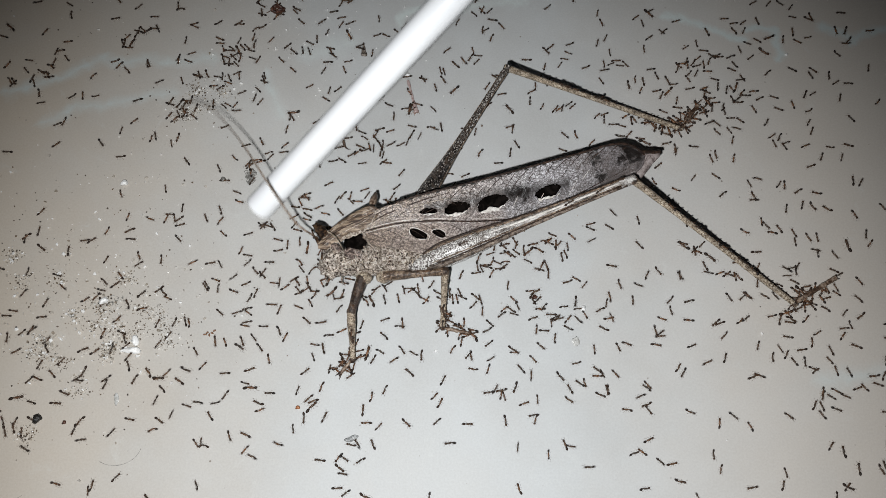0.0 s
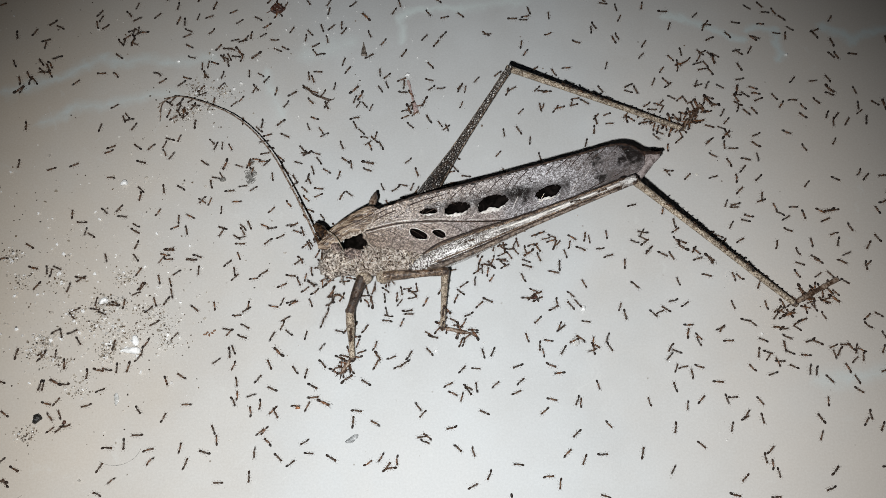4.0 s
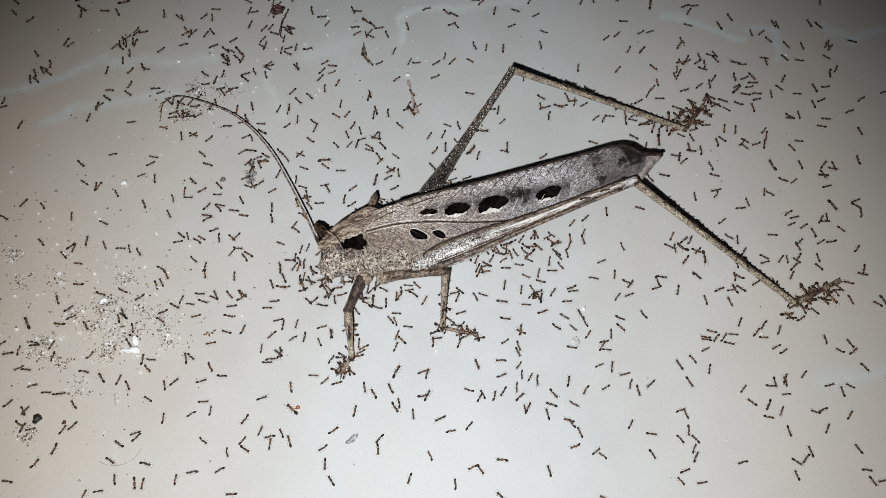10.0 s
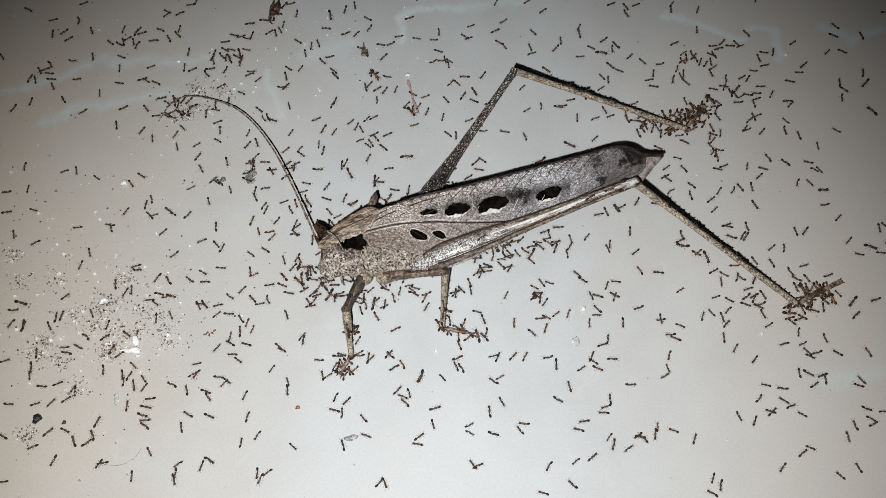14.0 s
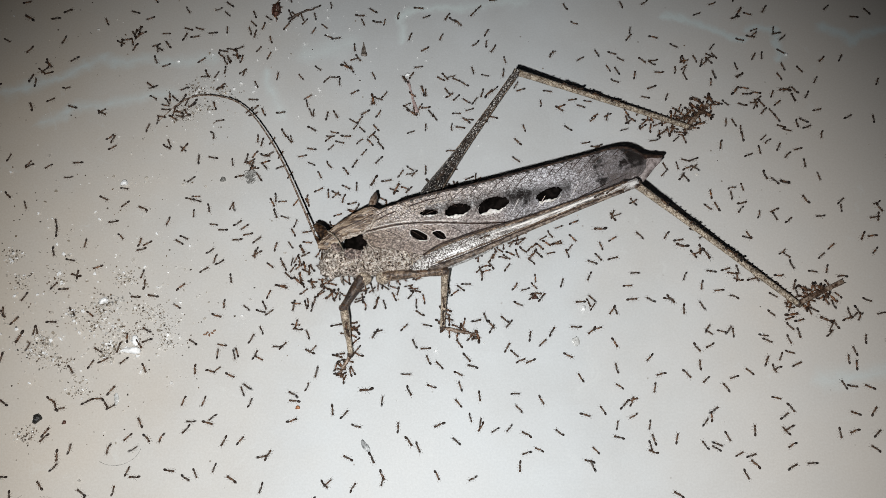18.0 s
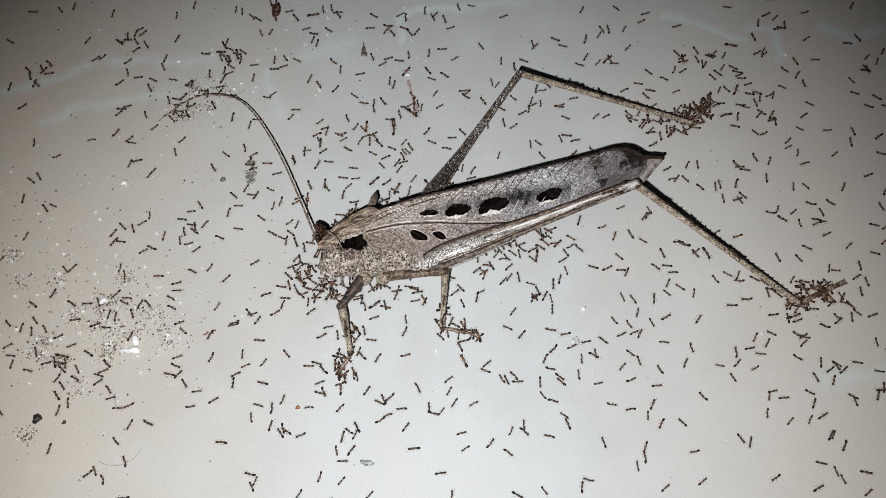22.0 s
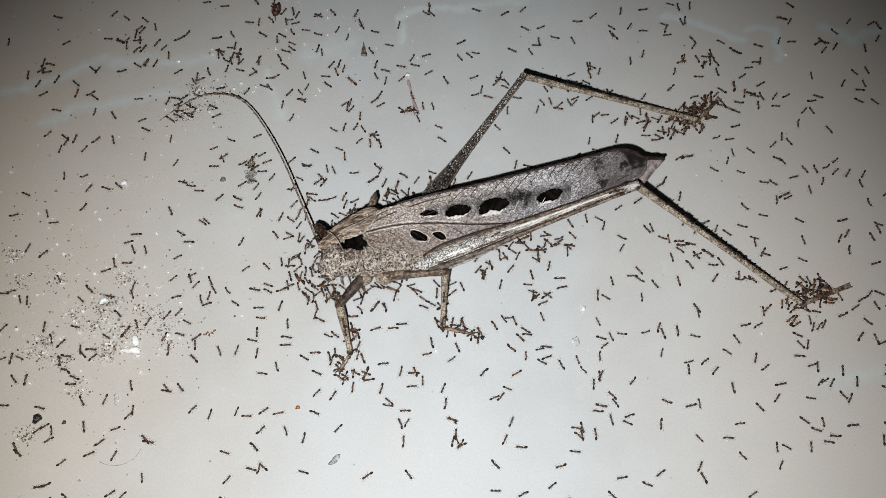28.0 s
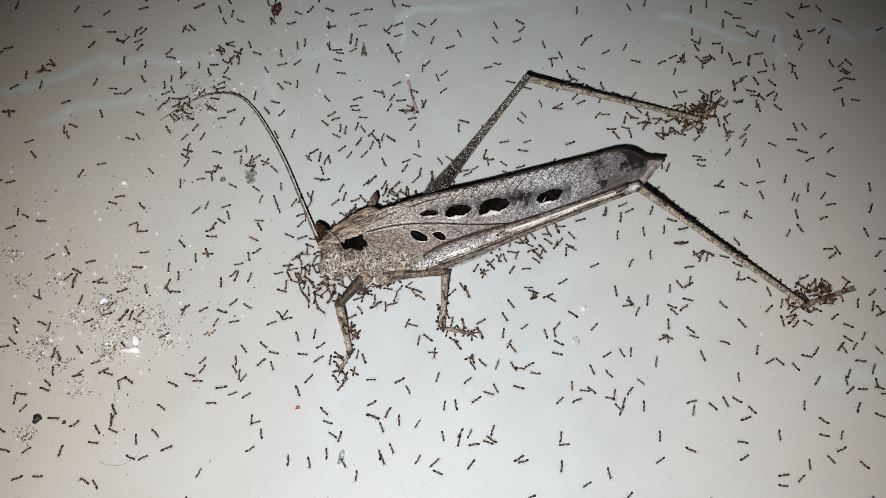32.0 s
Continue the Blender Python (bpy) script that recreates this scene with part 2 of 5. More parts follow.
def varied_material(name, colours, rough, per_object=True, specular=0.5):
    m, t, b = material(name, rough, 0.0, specular)
    if per_object:
        pick = t.nodes.new("ShaderNodeObjectInfo").outputs["Random"]
    else:
        pick = t.nodes.new("ShaderNodeNewGeometry").outputs["Random Per Island"]
    n = len(colours)
    colour = ramp(t, pick, [(i / max(1, n - 1), c) for i, c in enumerate(colours)])
    fine = grain(t, place(t), 3000, 3)
    colour = mix(t, 0.5, colour, ramp(t, fine, [(0.3, (0.5, 0.5, 0.5)), (0.7, (1, 1, 1))]), "MULTIPLY")
    t.links.new(colour, b.inputs["Base Color"])
    return m


FLOOR = floor_material()
WING = wing_material()
BODY = shell_material("weathered_body_shell", (0.025, 0.016, 0.012), (0.36, 0.29, 0.235), (0.82, 0.75, 0.67), 2000, 0.24, 1.0)
PRONOTUM = shell_material("brown_shield", (0.028, 0.015, 0.009), (0.135, 0.087, 0.056), (0.42, 0.325, 0.235), 900, 0.33, 1.0, (0.25, 1.3, 1), -0.42)
LEG = shell_material("mottled_brown_leg", (0.07, 0.046, 0.03), (0.40, 0.315, 0.225), (0.70, 0.61, 0.49), 2600, 0.33, 0.9)
LEG_DARK = shell_material("dark_brown_leg", (0.016, 0.009, 0.006), (0.05, 0.03, 0.02), (0.15, 0.1, 0.07), 1500, 0.42, 0.7)
LEG_GREY = scaled_material()
LEG_BROWN = shell_material("warm_brown_leg", (0.03, 0.017, 0.01), (0.13, 0.082, 0.052), (0.38, 0.285, 0.205), 1500, 0.28, 0.7)
FEMUR = thigh_material()
FOOT = shell_material("reddish_brown_foot", (0.05, 0.028, 0.018), (0.16, 0.10, 0.065), (0.40, 0.31, 0.24), 1200, 0.36, 0.6)
KEEL = shell_material("brown_keel", (0.035, 0.024, 0.018), (0.13, 0.092, 0.068), (0.30, 0.24, 0.19), 1500, 0.4, 0.6)
TIP = shell_material("dull_grey_membrane", (0.10, 0.08, 0.074), (0.27, 0.225, 0.215), (0.42, 0.365, 0.35), 900, 0.4, 0.6)
# near-black, paints deep shade inside the wing holes and the shield's hollow
DARK = shell_material("painted_hollow_shade", (0.002, 0.0015, 0.0012), (0.005, 0.004, 0.0035), (0.012, 0.009, 0.008), 500, 0.9, 0.4, (1, 1, 1), 0.0, 0.02)
VEIN = shell_material("dark_vein", (0.015, 0.009, 0.007), (0.032, 0.019, 0.014), (0.08, 0.048, 0.034), 900, 0.5, 0.4, (1, 1, 1), 0.0, 0.25)
PALE = shell_material("pale_membrane_and_thigh_glint", (0.52, 0.48, 0.44), (0.74, 0.70, 0.66), (0.84, 0.81, 0.78), 900, 0.4)
CHIP = shell_material("white_chip", (0.82, 0.81, 0.79), (0.92, 0.92, 0.91), (0.95, 0.95, 0.94), 500, 0.35)
TORN = shell_material("torn_skin", (0.10, 0.07, 0.05), (0.38, 0.31, 0.25), (0.66, 0.60, 0.53), 1800, 0.4, 0.8)
RAW = shell_material("dark_raw_skin", (0.022, 0.014, 0.012), (0.14, 0.097, 0.082), (0.46, 0.37, 0.32), 2200, 0.28, 1.0)
EYE_BROWN = shell_material("dark_brown_eye", (0.006, 0.003, 0.002), (0.035, 0.018, 0.009), (0.15, 0.085, 0.045), 1500, 0.5, 1.0, (1, 1, 1), 0.0, 0.15)
# light and dark fold colours: painted highlights, and shade between the wrinkles
FOLD_PALE = shell_material("glossy_pale_fold_and_highlight", (0.30, 0.24, 0.19), (0.60, 0.53, 0.46), (0.82, 0.78, 0.72), 1500, 0.2, 0.6)
FOLD_SHADE = shell_material("glossy_shade_fold", (0.012, 0.008, 0.006), (0.05, 0.03, 0.022), (0.16, 0.11, 0.08), 1500, 0.25, 0.6)
STRAW = straw_material()
ANT_THORAX = varied_material("brown_ant_thorax", [(0.085, 0.06, 0.043), (0.05, 0.037, 0.029), (0.16, 0.085, 0.045), (0.07, 0.05, 0.037), (0.12, 0.072, 0.044), (0.055, 0.04, 0.031)], 0.5, True, 0.3)
ANT_AMBER = varied_material("amber_ant_thorax", [(0.15, 0.07, 0.034), (0.08, 0.045, 0.027), (0.24, 0.105, 0.044), (0.11, 0.054, 0.029), (0.17, 0.074, 0.034)], 0.4)
ANT_HEAD = varied_material("brown_ant_head", [(0.05, 0.028, 0.018), (0.085, 0.042, 0.022), (0.035, 0.022, 0.015)], 0.55, True, 0.25)
ANT_GASTER = varied_material("dark_ant_gaster", [(0.018, 0.013, 0.011), (0.04, 0.022, 0.014), (0.026, 0.018, 0.013)], 0.55, True, 0.25)
ANT_LEG = varied_material("amber_ant_leg", [(0.30, 0.225, 0.16), (0.22, 0.155, 0.105)], 0.55)
SAND_PALE = varied_material("pale_sand", [(0.78, 0.76, 0.71), (0.40, 0.34, 0.27), (0.90, 0.89, 0.87), (0.28, 0.23, 0.17), (0.66, 0.62, 0.56)], 0.15, False)
SAND_DARK = varied_material("dark_grit", [(0.05, 0.04, 0.03), (0.12, 0.09, 0.065), (0.20, 0.14, 0.09), (0.08, 0.07, 0.06)], 0.6, False)
CRUMB_RED = shell_material("dry_red_leaf", (0.03, 0.012, 0.008), (0.085, 0.034, 0.022), (0.17, 0.08, 0.052), 1100, 0.5)
CRUMB_RUST = shell_material("rusty_crumb", (0.12, 0.05, 0.025), (0.26, 0.13, 0.07), (0.40, 0.24, 0.15), 1500, 0.6)
SOIL = shell_material("brown_soil", (0.05, 0.032, 0.02), (0.13, 0.09, 0.06), (0.26, 0.20, 0.15), 1400, 0.8)
CRUMB_PINK = shell_material("dried_pinkish_scrap", (0.30, 0.20, 0.18), (0.44, 0.34, 0.32), (0.55, 0.46, 0.44), 900, 0.4)
FLAKE = shell_material("grey_brown_flake", (0.06, 0.045, 0.035), (0.17, 0.14, 0.115), (0.32, 0.28, 0.24), 1100, 0.6)
CRUMB_GREY = shell_material("grey_fluff", (0.10, 0.095, 0.085), (0.24, 0.23, 0.21), (0.42, 0.41, 0.39), 1500, 0.8)
FLAKE_PALE = shell_material("pale_grey_flake", (0.42, 0.41, 0.39), (0.52, 0.52, 0.50), (0.66, 0.66, 0.64), 900, 0.25)
ORANGE = shell_material("orange_crumb", (0.26, 0.09, 0.035), (0.40, 0.16, 0.065), (0.52, 0.26, 0.12), 1500, 0.5)
WING_SCRAP = shell_material("torn_wing_scrap", (0.10, 0.10, 0.10), (0.28, 0.29, 0.29), (0.48, 0.49, 0.49), 1300, 0.4)
CRUMB_BLACK = shell_material("black_crumb", (0.008, 0.008, 0.008), (0.02, 0.018, 0.016), (0.05, 0.045, 0.04), 900, 0.5)


# ---- mesh helpers: shapes are given in millimetres ----
def link(name, bm, mat, smooth=True):
    mesh = bpy.data.meshes.new(name)
    bmesh.ops.recalc_face_normals(bm, faces=bm.faces[:])
    bm.to_mesh(mesh)
    bm.free()
    mesh.transform(Matrix.Scale(MM, 4))
    mesh.materials.append(mat)
    for p in mesh.polygons:
        p.use_smooth = smooth
    return new(name, mesh)


def part(name, bm, mat, parent, label="", smooth=True):
    ob = link(name, bm, mat, smooth)
    ob.parent = parent
    return tagged(ob, label)


def spline(points, n):
    """n + 1 points at even steps on a smooth line through the given points."""
    p = [Vector(q) for q in points]
    p = [2 * p[0] - p[1]] + p + [2 * p[-1] - p[-2]]
    out = []
    for i in range(n + 1):
        s = i / n * (len(p) - 3)
        k = min(int(s), len(p) - 4)
        u = s - k
        a, b, c, d = p[k:k + 4]
        out.append(0.5 * (2 * b + (c - a) * u + (2 * a - 5 * b + 4 * c - d) * u * u + (3 * b - a - 3 * c + d) * u ** 3))
    return out


def tube(bm, points, radii, sides=8, steps=0, rough=0.0, flat=1.0, skip=None, up=(0, 0, 1)):
    """A closed tube round a smooth line; flat: its height over its width; skip(point): faces left out."""
    steps = steps or 3 * (len(points) - 1)
    line = spline(points, steps)
    thick = [v[0] for v in spline([(r, 0, 0) for r in radii], steps)]
    rings = []
    for i, c in enumerate(line):
        way = (line[min(i + 1, steps)] - line[max(i - 1, 0)]).normalized()
        side = way.cross(Vector(up)).normalized()
        top = side.cross(way)
        ring = []
        for k in range(sides):
            a = math.tau * k / sides
            p = c + max(thick[i], 0.01) * (math.cos(a) * side + flat * math.sin(a) * top)
            if rough:
                p += rough * noise.noise_vector(p * 1.3)
            ring.append(bm.verts.new(p))
        rings.append(ring)
    for a, b in zip(rings, rings[1:]):
        for k in range(sides):
            quad = (a[k], a[(k + 1) % sides], b[(k + 1) % sides], b[k])
            if skip and skip(sum((v.co for v in quad), Vector()) / 4):
                continue
            bm.faces.new(quad)
    bm.faces.new(rings[0])
    bm.faces.new(rings[-1])
    return bm


def blob(bm, centre, size, u=10, v=7, rough=0.0, turn=None, freq=1.0):
    start = len(bm.verts)
    got = bmesh.ops.create_uvsphere(bm, u_segments=u, v_segments=v, radius=1.0)
    for w in got["verts"]:
        p = Vector((w.co.x * size[0], w.co.y * size[1], w.co.z * size[2]))
        if rough:
            p *= 1 + rough * noise.noise((p + Vector(centre)) * freq)
        if turn:
            p = turn @ p
        w.co = p + Vector(centre)
    return bm


# ---- the floor ----
def build_floor():
    bm = bmesh.new()
    n, half = 8, 400
    grid = [[bm.verts.new((-half + 2 * half * i / n, -half + 2 * half * j / n, 0)) for j in range(n + 1)] for i in range(n + 1)]
    for i in range(n):
        for j in range(n):
            bm.faces.new((grid[i][j], grid[i + 1][j], grid[i + 1][j + 1], grid[i][j + 1]))
    got = bmesh.ops.extrude_face_region(bm, geom=bm.faces[:])
    for v in got["geom"]:
        if isinstance(v, bmesh.types.BMVert):
            v.co.z = -10
    ob = link("floor", bm, FLOOR, False)
    tagged(ob, "pale glazed floor tile with faint marbling and dust", "floor", kind="structure")


build_floor()

# ---- the dead katydid ----
PIVOT = Vector((-22, -3, 0))
katydid = new("katydid")
katydid.location = PIVOT * MM
tagged(katydid, "dead grey-brown leaf-mimic katydid with holed wings on the floor", "insect")

# joints of the legs at 0, 8, 16.5, 24 and 32 s
TIMES = (0, 8, 16.5, 24, 32)
SWING = (0, -0.3, -0.75, -1.1, -1.3)


def lean(t):
    return float(np.interp(t, TIMES, SWING))


def local(p):
    return Vector(p) - PIVOT


class Sheet:
    """A curved sheet between a top and a lower edge that both run along x; v goes from 0 at the top edge to 1 at the lower."""

    def __init__(self, top, low, bulge):
        a, b = spline(top, 200), spline(low, 200)
        self.x0, self.x1, self.bulge = max(a[0].x, b[0].x), min(a[-1].x, b[-1].x), bulge
        self.top = [np.array([p[i] for p in a]) for i in range(3)]
        self.low = [np.array([p[i] for p in b]) for i in range(3)]

    def edges(self, x):
        x = max(self.x0, min(self.x1, x))
        ends = []
        for e in (self.top, self.low):
            ends.append(Vector((x, float(np.interp(x, e[0], e[1])), float(np.interp(x, e[0], e[2])))))
        return ends

    def at(self, x, v, lift=0.0):
        a, b = self.edges(x)
        side = (b - a).cross(Vector((1, 0.3, 0))).normalized()
        side = side if side.z > 0 else -side
        rise = min(1, (x - self.x0) / 12 + 0.2, (self.x1 - x) / 8 + 0.1)
        return local(a.lerp(b, v) + side * (self.bulge * math.sin(math.pi * v) * rise + lift))

    def beneath(self, x, y, lift=0.0):
        """The place on the sheet at x and y."""
        v = 0.5
        for _ in range(12):
            p = self.at(x, v) + PIVOT
            a, b = self.edges(x)
            v += (p.y - y) / max(0.5, a.y - b.y)
        return self.at(x, v, lift)

    def mesh(self, nu, nv, holes=()):
        """holes: x, v, half length (mm), half width (in v), slant (v per mm)."""
        bm = bmesh.new()

        def gap(x, v):
            best = 9.0
            for hx, hv, lx, lv, slant in holes:
                d = math.hypot((x - hx) / lx, (v - hv - slant * (x - hx)) / lv)
                d += 0.2 * noise.noise(Vector((x * 0.9, v * 9, 3.1))) + 0.14 * noise.noise(Vector((x * 2.6, v * 24, 7.0)))
                best = min(best, d)
            return best

        rows = []
        for i in range(nu + 1):
            x = self.x0 + (self.x1 - self.x0) * i / nu
            rows.append([bm.verts.new(self.at(x, j / nv, 0.12 * noise.noise(Vector((x * 0.8, j / nv * 8, 0))))) for j in range(nv + 1)])
        for i in range(nu):
            for j in range(nv):
                if holes and gap(self.x0 + (self.x1 - self.x0) * (i + 0.5) / nu, (j + 0.5) / nv) < 1:
                    continue
                bm.faces.new((rows[i][j], rows[i + 1][j], rows[i + 1][j + 1], rows[i][j + 1]))
        bmesh.ops.delete(bm, geom=[v for v in bm.verts if not v.link_faces], context="VERTS")
        if holes:
            edge = [v for v in bm.verts if v.is_boundary]
            for _ in range(2):
                bmesh.ops.smooth_vert(bm, verts=edge, factor=0.4, use_axis_x=True, use_axis_y=True, use_axis_z=True)
        return bm


RIDGE = [(-15, 3.2, 11), (-8.8, 5, 12), (-3.6, 6.7, 12), (7, 9.5, 12), (17.6, 12.6, 12), (26.3, 15.1, 12), (31.6, 16.75, 12), (34.6, 17.15, 11.5), (36.7, 16.7, 10.9), (38.6, 15.6, 10)]
HEM = [(-15.2, -0.6, 9), (-10, -3.4, 6), (-5.5, -5.0, 4.5), (1, -3.2, 4), (8.3, 0.0, 4), (23.7, 5.8, 5), (30, 9.3, 6.2), (35, 11.9, 7.3), (37.2, 12.7, 8.4), (38.6, 14.3, 9.3)]


def build_wings():
    sheet = Sheet(RIDGE, HEM, 1.1)
    holes = [(-4.7, 0.51, 1.6, 0.062, 0.036), (-0.9, 0.57, 1.2, 0.052, 0.042), (8.9, 0.37, 2.9, 0.125, 0.004),
             (2.4, 0.295, 2.3, 0.088, 0.006), (-2.8, 0.235, 1.6, 0.04, 0.012), (19.7, 0.475, 2.3, 0.115, 0.006)]
    wing = part("forewing", sheet.mesh(300, 64, holes), WING, katydid, "grey-brown leaf-patterned forewing with black holes")
    thick = wing.modifiers.new("thickness", "SOLIDIFY")
    thick.thickness, thick.offset = 0.00012, -1
    # main veins
    for mat, line, r in [(VEIN, [(-14.9, 0.3), (-8.7, 1.6), (-2.5, 2.3), (6, 2.85), (13, 3.8), (19.5, 5.0)], 0.16),
                         (PALE, [(-14.9, 0.6), (-8.7, 1.95), (-2.5, 2.65), (6, 3.2), (12, 4.0)], 0.07), (PALE, [(-14.9, 0.0), (-9, 1.25), (-2.5, 1.95), (4, 2.45)], 0.06),
                         (TORN, [(-14.5, 0.3), (-11, 2.4), (-4, 5.0), (2, 6.6)], 0.12), (VEIN, [(-14.5, 1.3), (-10, 3.4), (-4, 5.7), (1, 7.2)], 0.12),
                         (VEIN, [(-14, 2.2), (-10.5, 4.0), (-5, 5.9)], 0.09), (KEEL, [(-14, -1.0), (-9.5, -0.5), (-4, -2.2), (0, -2.0)], 0.08),
                         (VEIN, [(18.5, 4.9), (25, 8.2), (31, 11.2), (35, 13.2)], 0.08), (VEIN, [(24, 14.0), (23, 11.8), (21.5, 10.2)], 0.07)]:
        part("vein", tube(bmesh.new(), [sheet.beneath(x, y, 0.12) for x, y in line], [r * 0.7] + [r] * (len(line) - 2) + [r * 0.4], 6, 30, 0.04), mat, wing)
    for i in range(16):
        x = -2 + 2.45 * i
        bend = 0.5 * math.sin(i * 2.3)
        pts = [sheet.at(x + 0.8, 0.02, 0.08), sheet.at(x - 0.8 + bend, 0.12, 0.08), sheet.at(x - 2.4 + bend, 0.26, 0.06)]
        part("cross_vein", tube(bmesh.new(), pts, [0.1, 0.085, 0.045], 5, 6, 0.03), VEIN, wing)
    for i in range(15):
        x = -1.2 + 2.45 * i
        bend = 0.45 * math.sin(i * 1.7 + 1)
        pts = [sheet.at(x - 1.5, 0.1, 0.07), sheet.at(x - 0.3 + bend, 0.17 + 0.02 * math.sin(i * 3.1), 0.07), sheet.at(x + 0.9 + bend, 0.24, 0.06)]
        part("cross_vein", tube(bmesh.new(), pts, [0.05, 0.07, 0.035], 5, 6, 0.03), VEIN, wing)
    # slender branches that fan out below the main vein
    for x, y, dx, dy in [(-11, 0.7, 4.5, -2.3), (-8, 1.2, 5.5, -2.4), (-4.4, 1.7, 6, -2.6), (0, 2.1, 6, -2.2), (4, 2.4, 6, -1.6), (8, 2.8, 6, -0.9), (-10, 2.0, 7, 3.0), (-5, 2.6, 5, 2.2), (13.5, 4.4, 3, 2.4), (16, 5.0, 5, 2.6)]:
        pts = [sheet.beneath(x + dx * u, y + dy * u + 0.35 * math.sin(3.1 * u), 0.09) for u in (0, 0.33, 0.66, 1)]
        part("branch_vein", tube(bmesh.new(), pts, [0.075, 0.06, 0.05, 0.025], 5, 12, 0.04), VEIN, wing)
    for x, v0, v1 in [(13.4, 0.34, 0.58), (18.2, 0.46, 0.66), (5.8, 0.32, 0.50), (24.6, 0.40, 0.66), (27, 0.3, 0.45)]:
        pts = [sheet.at(x + 0.7, v0, 0.09), sheet.at(x, (v0 + v1) / 2, 0.09), sheet.at(x - 0.8, v1, 0.09)]
        part("pale_vein", tube(bmesh.new(), pts, [0.04, 0.06, 0.03], 5, 8), PALE, wing)
    # ragged pale shreds of membrane that are left along the holes' lower rims
    for hx, hv, lx, lv, slant in holes[2:]:
        bm = bmesh.new()
        prev = None
        for k in range(25):
            s = -1 + k / 12
            x = hx + lx * s
            base = hv + slant * lx * s + lv * (1.22 * math.sqrt(max(0.0, 1 - 0.7 * s * s)))
            lip = base - lv * (0.28 + (0.5 if lx > 2.3 else 0.3) * math.exp(-((s + 0.12 * math.sin(hx)) / 0.34) ** 2) + 0.13 * abs(math.sin(8 * s + hx)))
            pair = bm.verts.new(sheet.at(x, base, 0.11)), bm.verts.new(sheet.at(x, lip, 0.02))
            if prev:
                bm.faces.new((prev[0], pair[0], pair[1], prev[1]))
            prev = pair
        rim = part("pale_rim", bm, PALE, wing, "pale ragged membrane rim")
        rim.modifiers.new("thickness", "SOLIDIFY").thickness = 0.00008
    for hx, hv, lx, lv, slant in holes[:2]:
        pts = []
        for k in range(25):
            a = math.tau * k / 24
            wob = 1.15 + 0.1 * math.sin(3 * a + hx)
            x = hx + lx * wob * math.cos(a)
            pts.append(sheet.at(x, hv + slant * (x - hx) + lv * wob * math.sin(a), 0.07))
        part("pale_rim", tube(bmesh.new(), pts, [0.09] * 25, 5, 48, 0.05), PALE, wing, "pale outline of a hole")
    # the far wing falls steeply behind the ridge
    low = [(x, y + 1.3, max(2.0, z - 8.5)) for x, y, z in RIDGE]
    far = part("forewing", Sheet([(x, y + 0.06, z - 0.1) for x, y, z in RIDGE], low, 0.3).mesh(60, 10), WING, katydid)
    far.modifiers.new("thickness", "SOLIDIFY").thickness = 0.00012
    # dark fore edge of the ridge
    bm = tube(bmesh.new(), [local((x, y + 0.12, z + 0.02)) for x, y, z in RIDGE[1:]], [0.16, 0.2, 0.22, 0.22, 0.24, 0.26, 0.3, 0.3, 0.2], 6, 60, 0.06)
    part("wing_ridge", bm, VEIN, katydid)
    for i in range(26):
        x = -6 + 1.66 * i
        bm = blob(bmesh.new(), sheet.at(x, 0.012, 0.06), (0.5, 0.18, 0.12), 8, 5, 0.15, Matrix.Rotation(0.3, 3, "Z"))
        part("ridge_knot", bm, CRUMB_BLACK, wing)
    # folded tips of the hind wings
    tip = Sheet([(34.8, 16.0, 9.8), (38, 16.1, 9.8), (40, 16.4, 9.3), (41.9, 16.7, 9.0)], [(34.8, 11.6, 7.2), (37.3, 11.2, 7.4), (38.9, 12.5, 8.0), (40.2, 14.2, 8.4), (41.2, 15.2, 8.7), (41.9, 16.0, 8.9)], 0.25)
    sheet_part = part("hind_wing_tip", tip.mesh(24, 14), TIP, katydid, "dull grey folded hind wing tip")
    sheet_part.modifiers.new("thickness", "SOLIDIFY").thickness = 0.0001
    bm = tube(bmesh.new(), [local(p) for p in [(36.3, 16.8, 11.0), (38.2, 16.3, 10.3), (40.0, 16.5, 9.7), (42.0, 16.75, 9.1)]], [0.2, 0.34, 0.4, 0.36], 8, 16, 0.12)
    part("tip_rib", bm, VEIN, sheet_part)


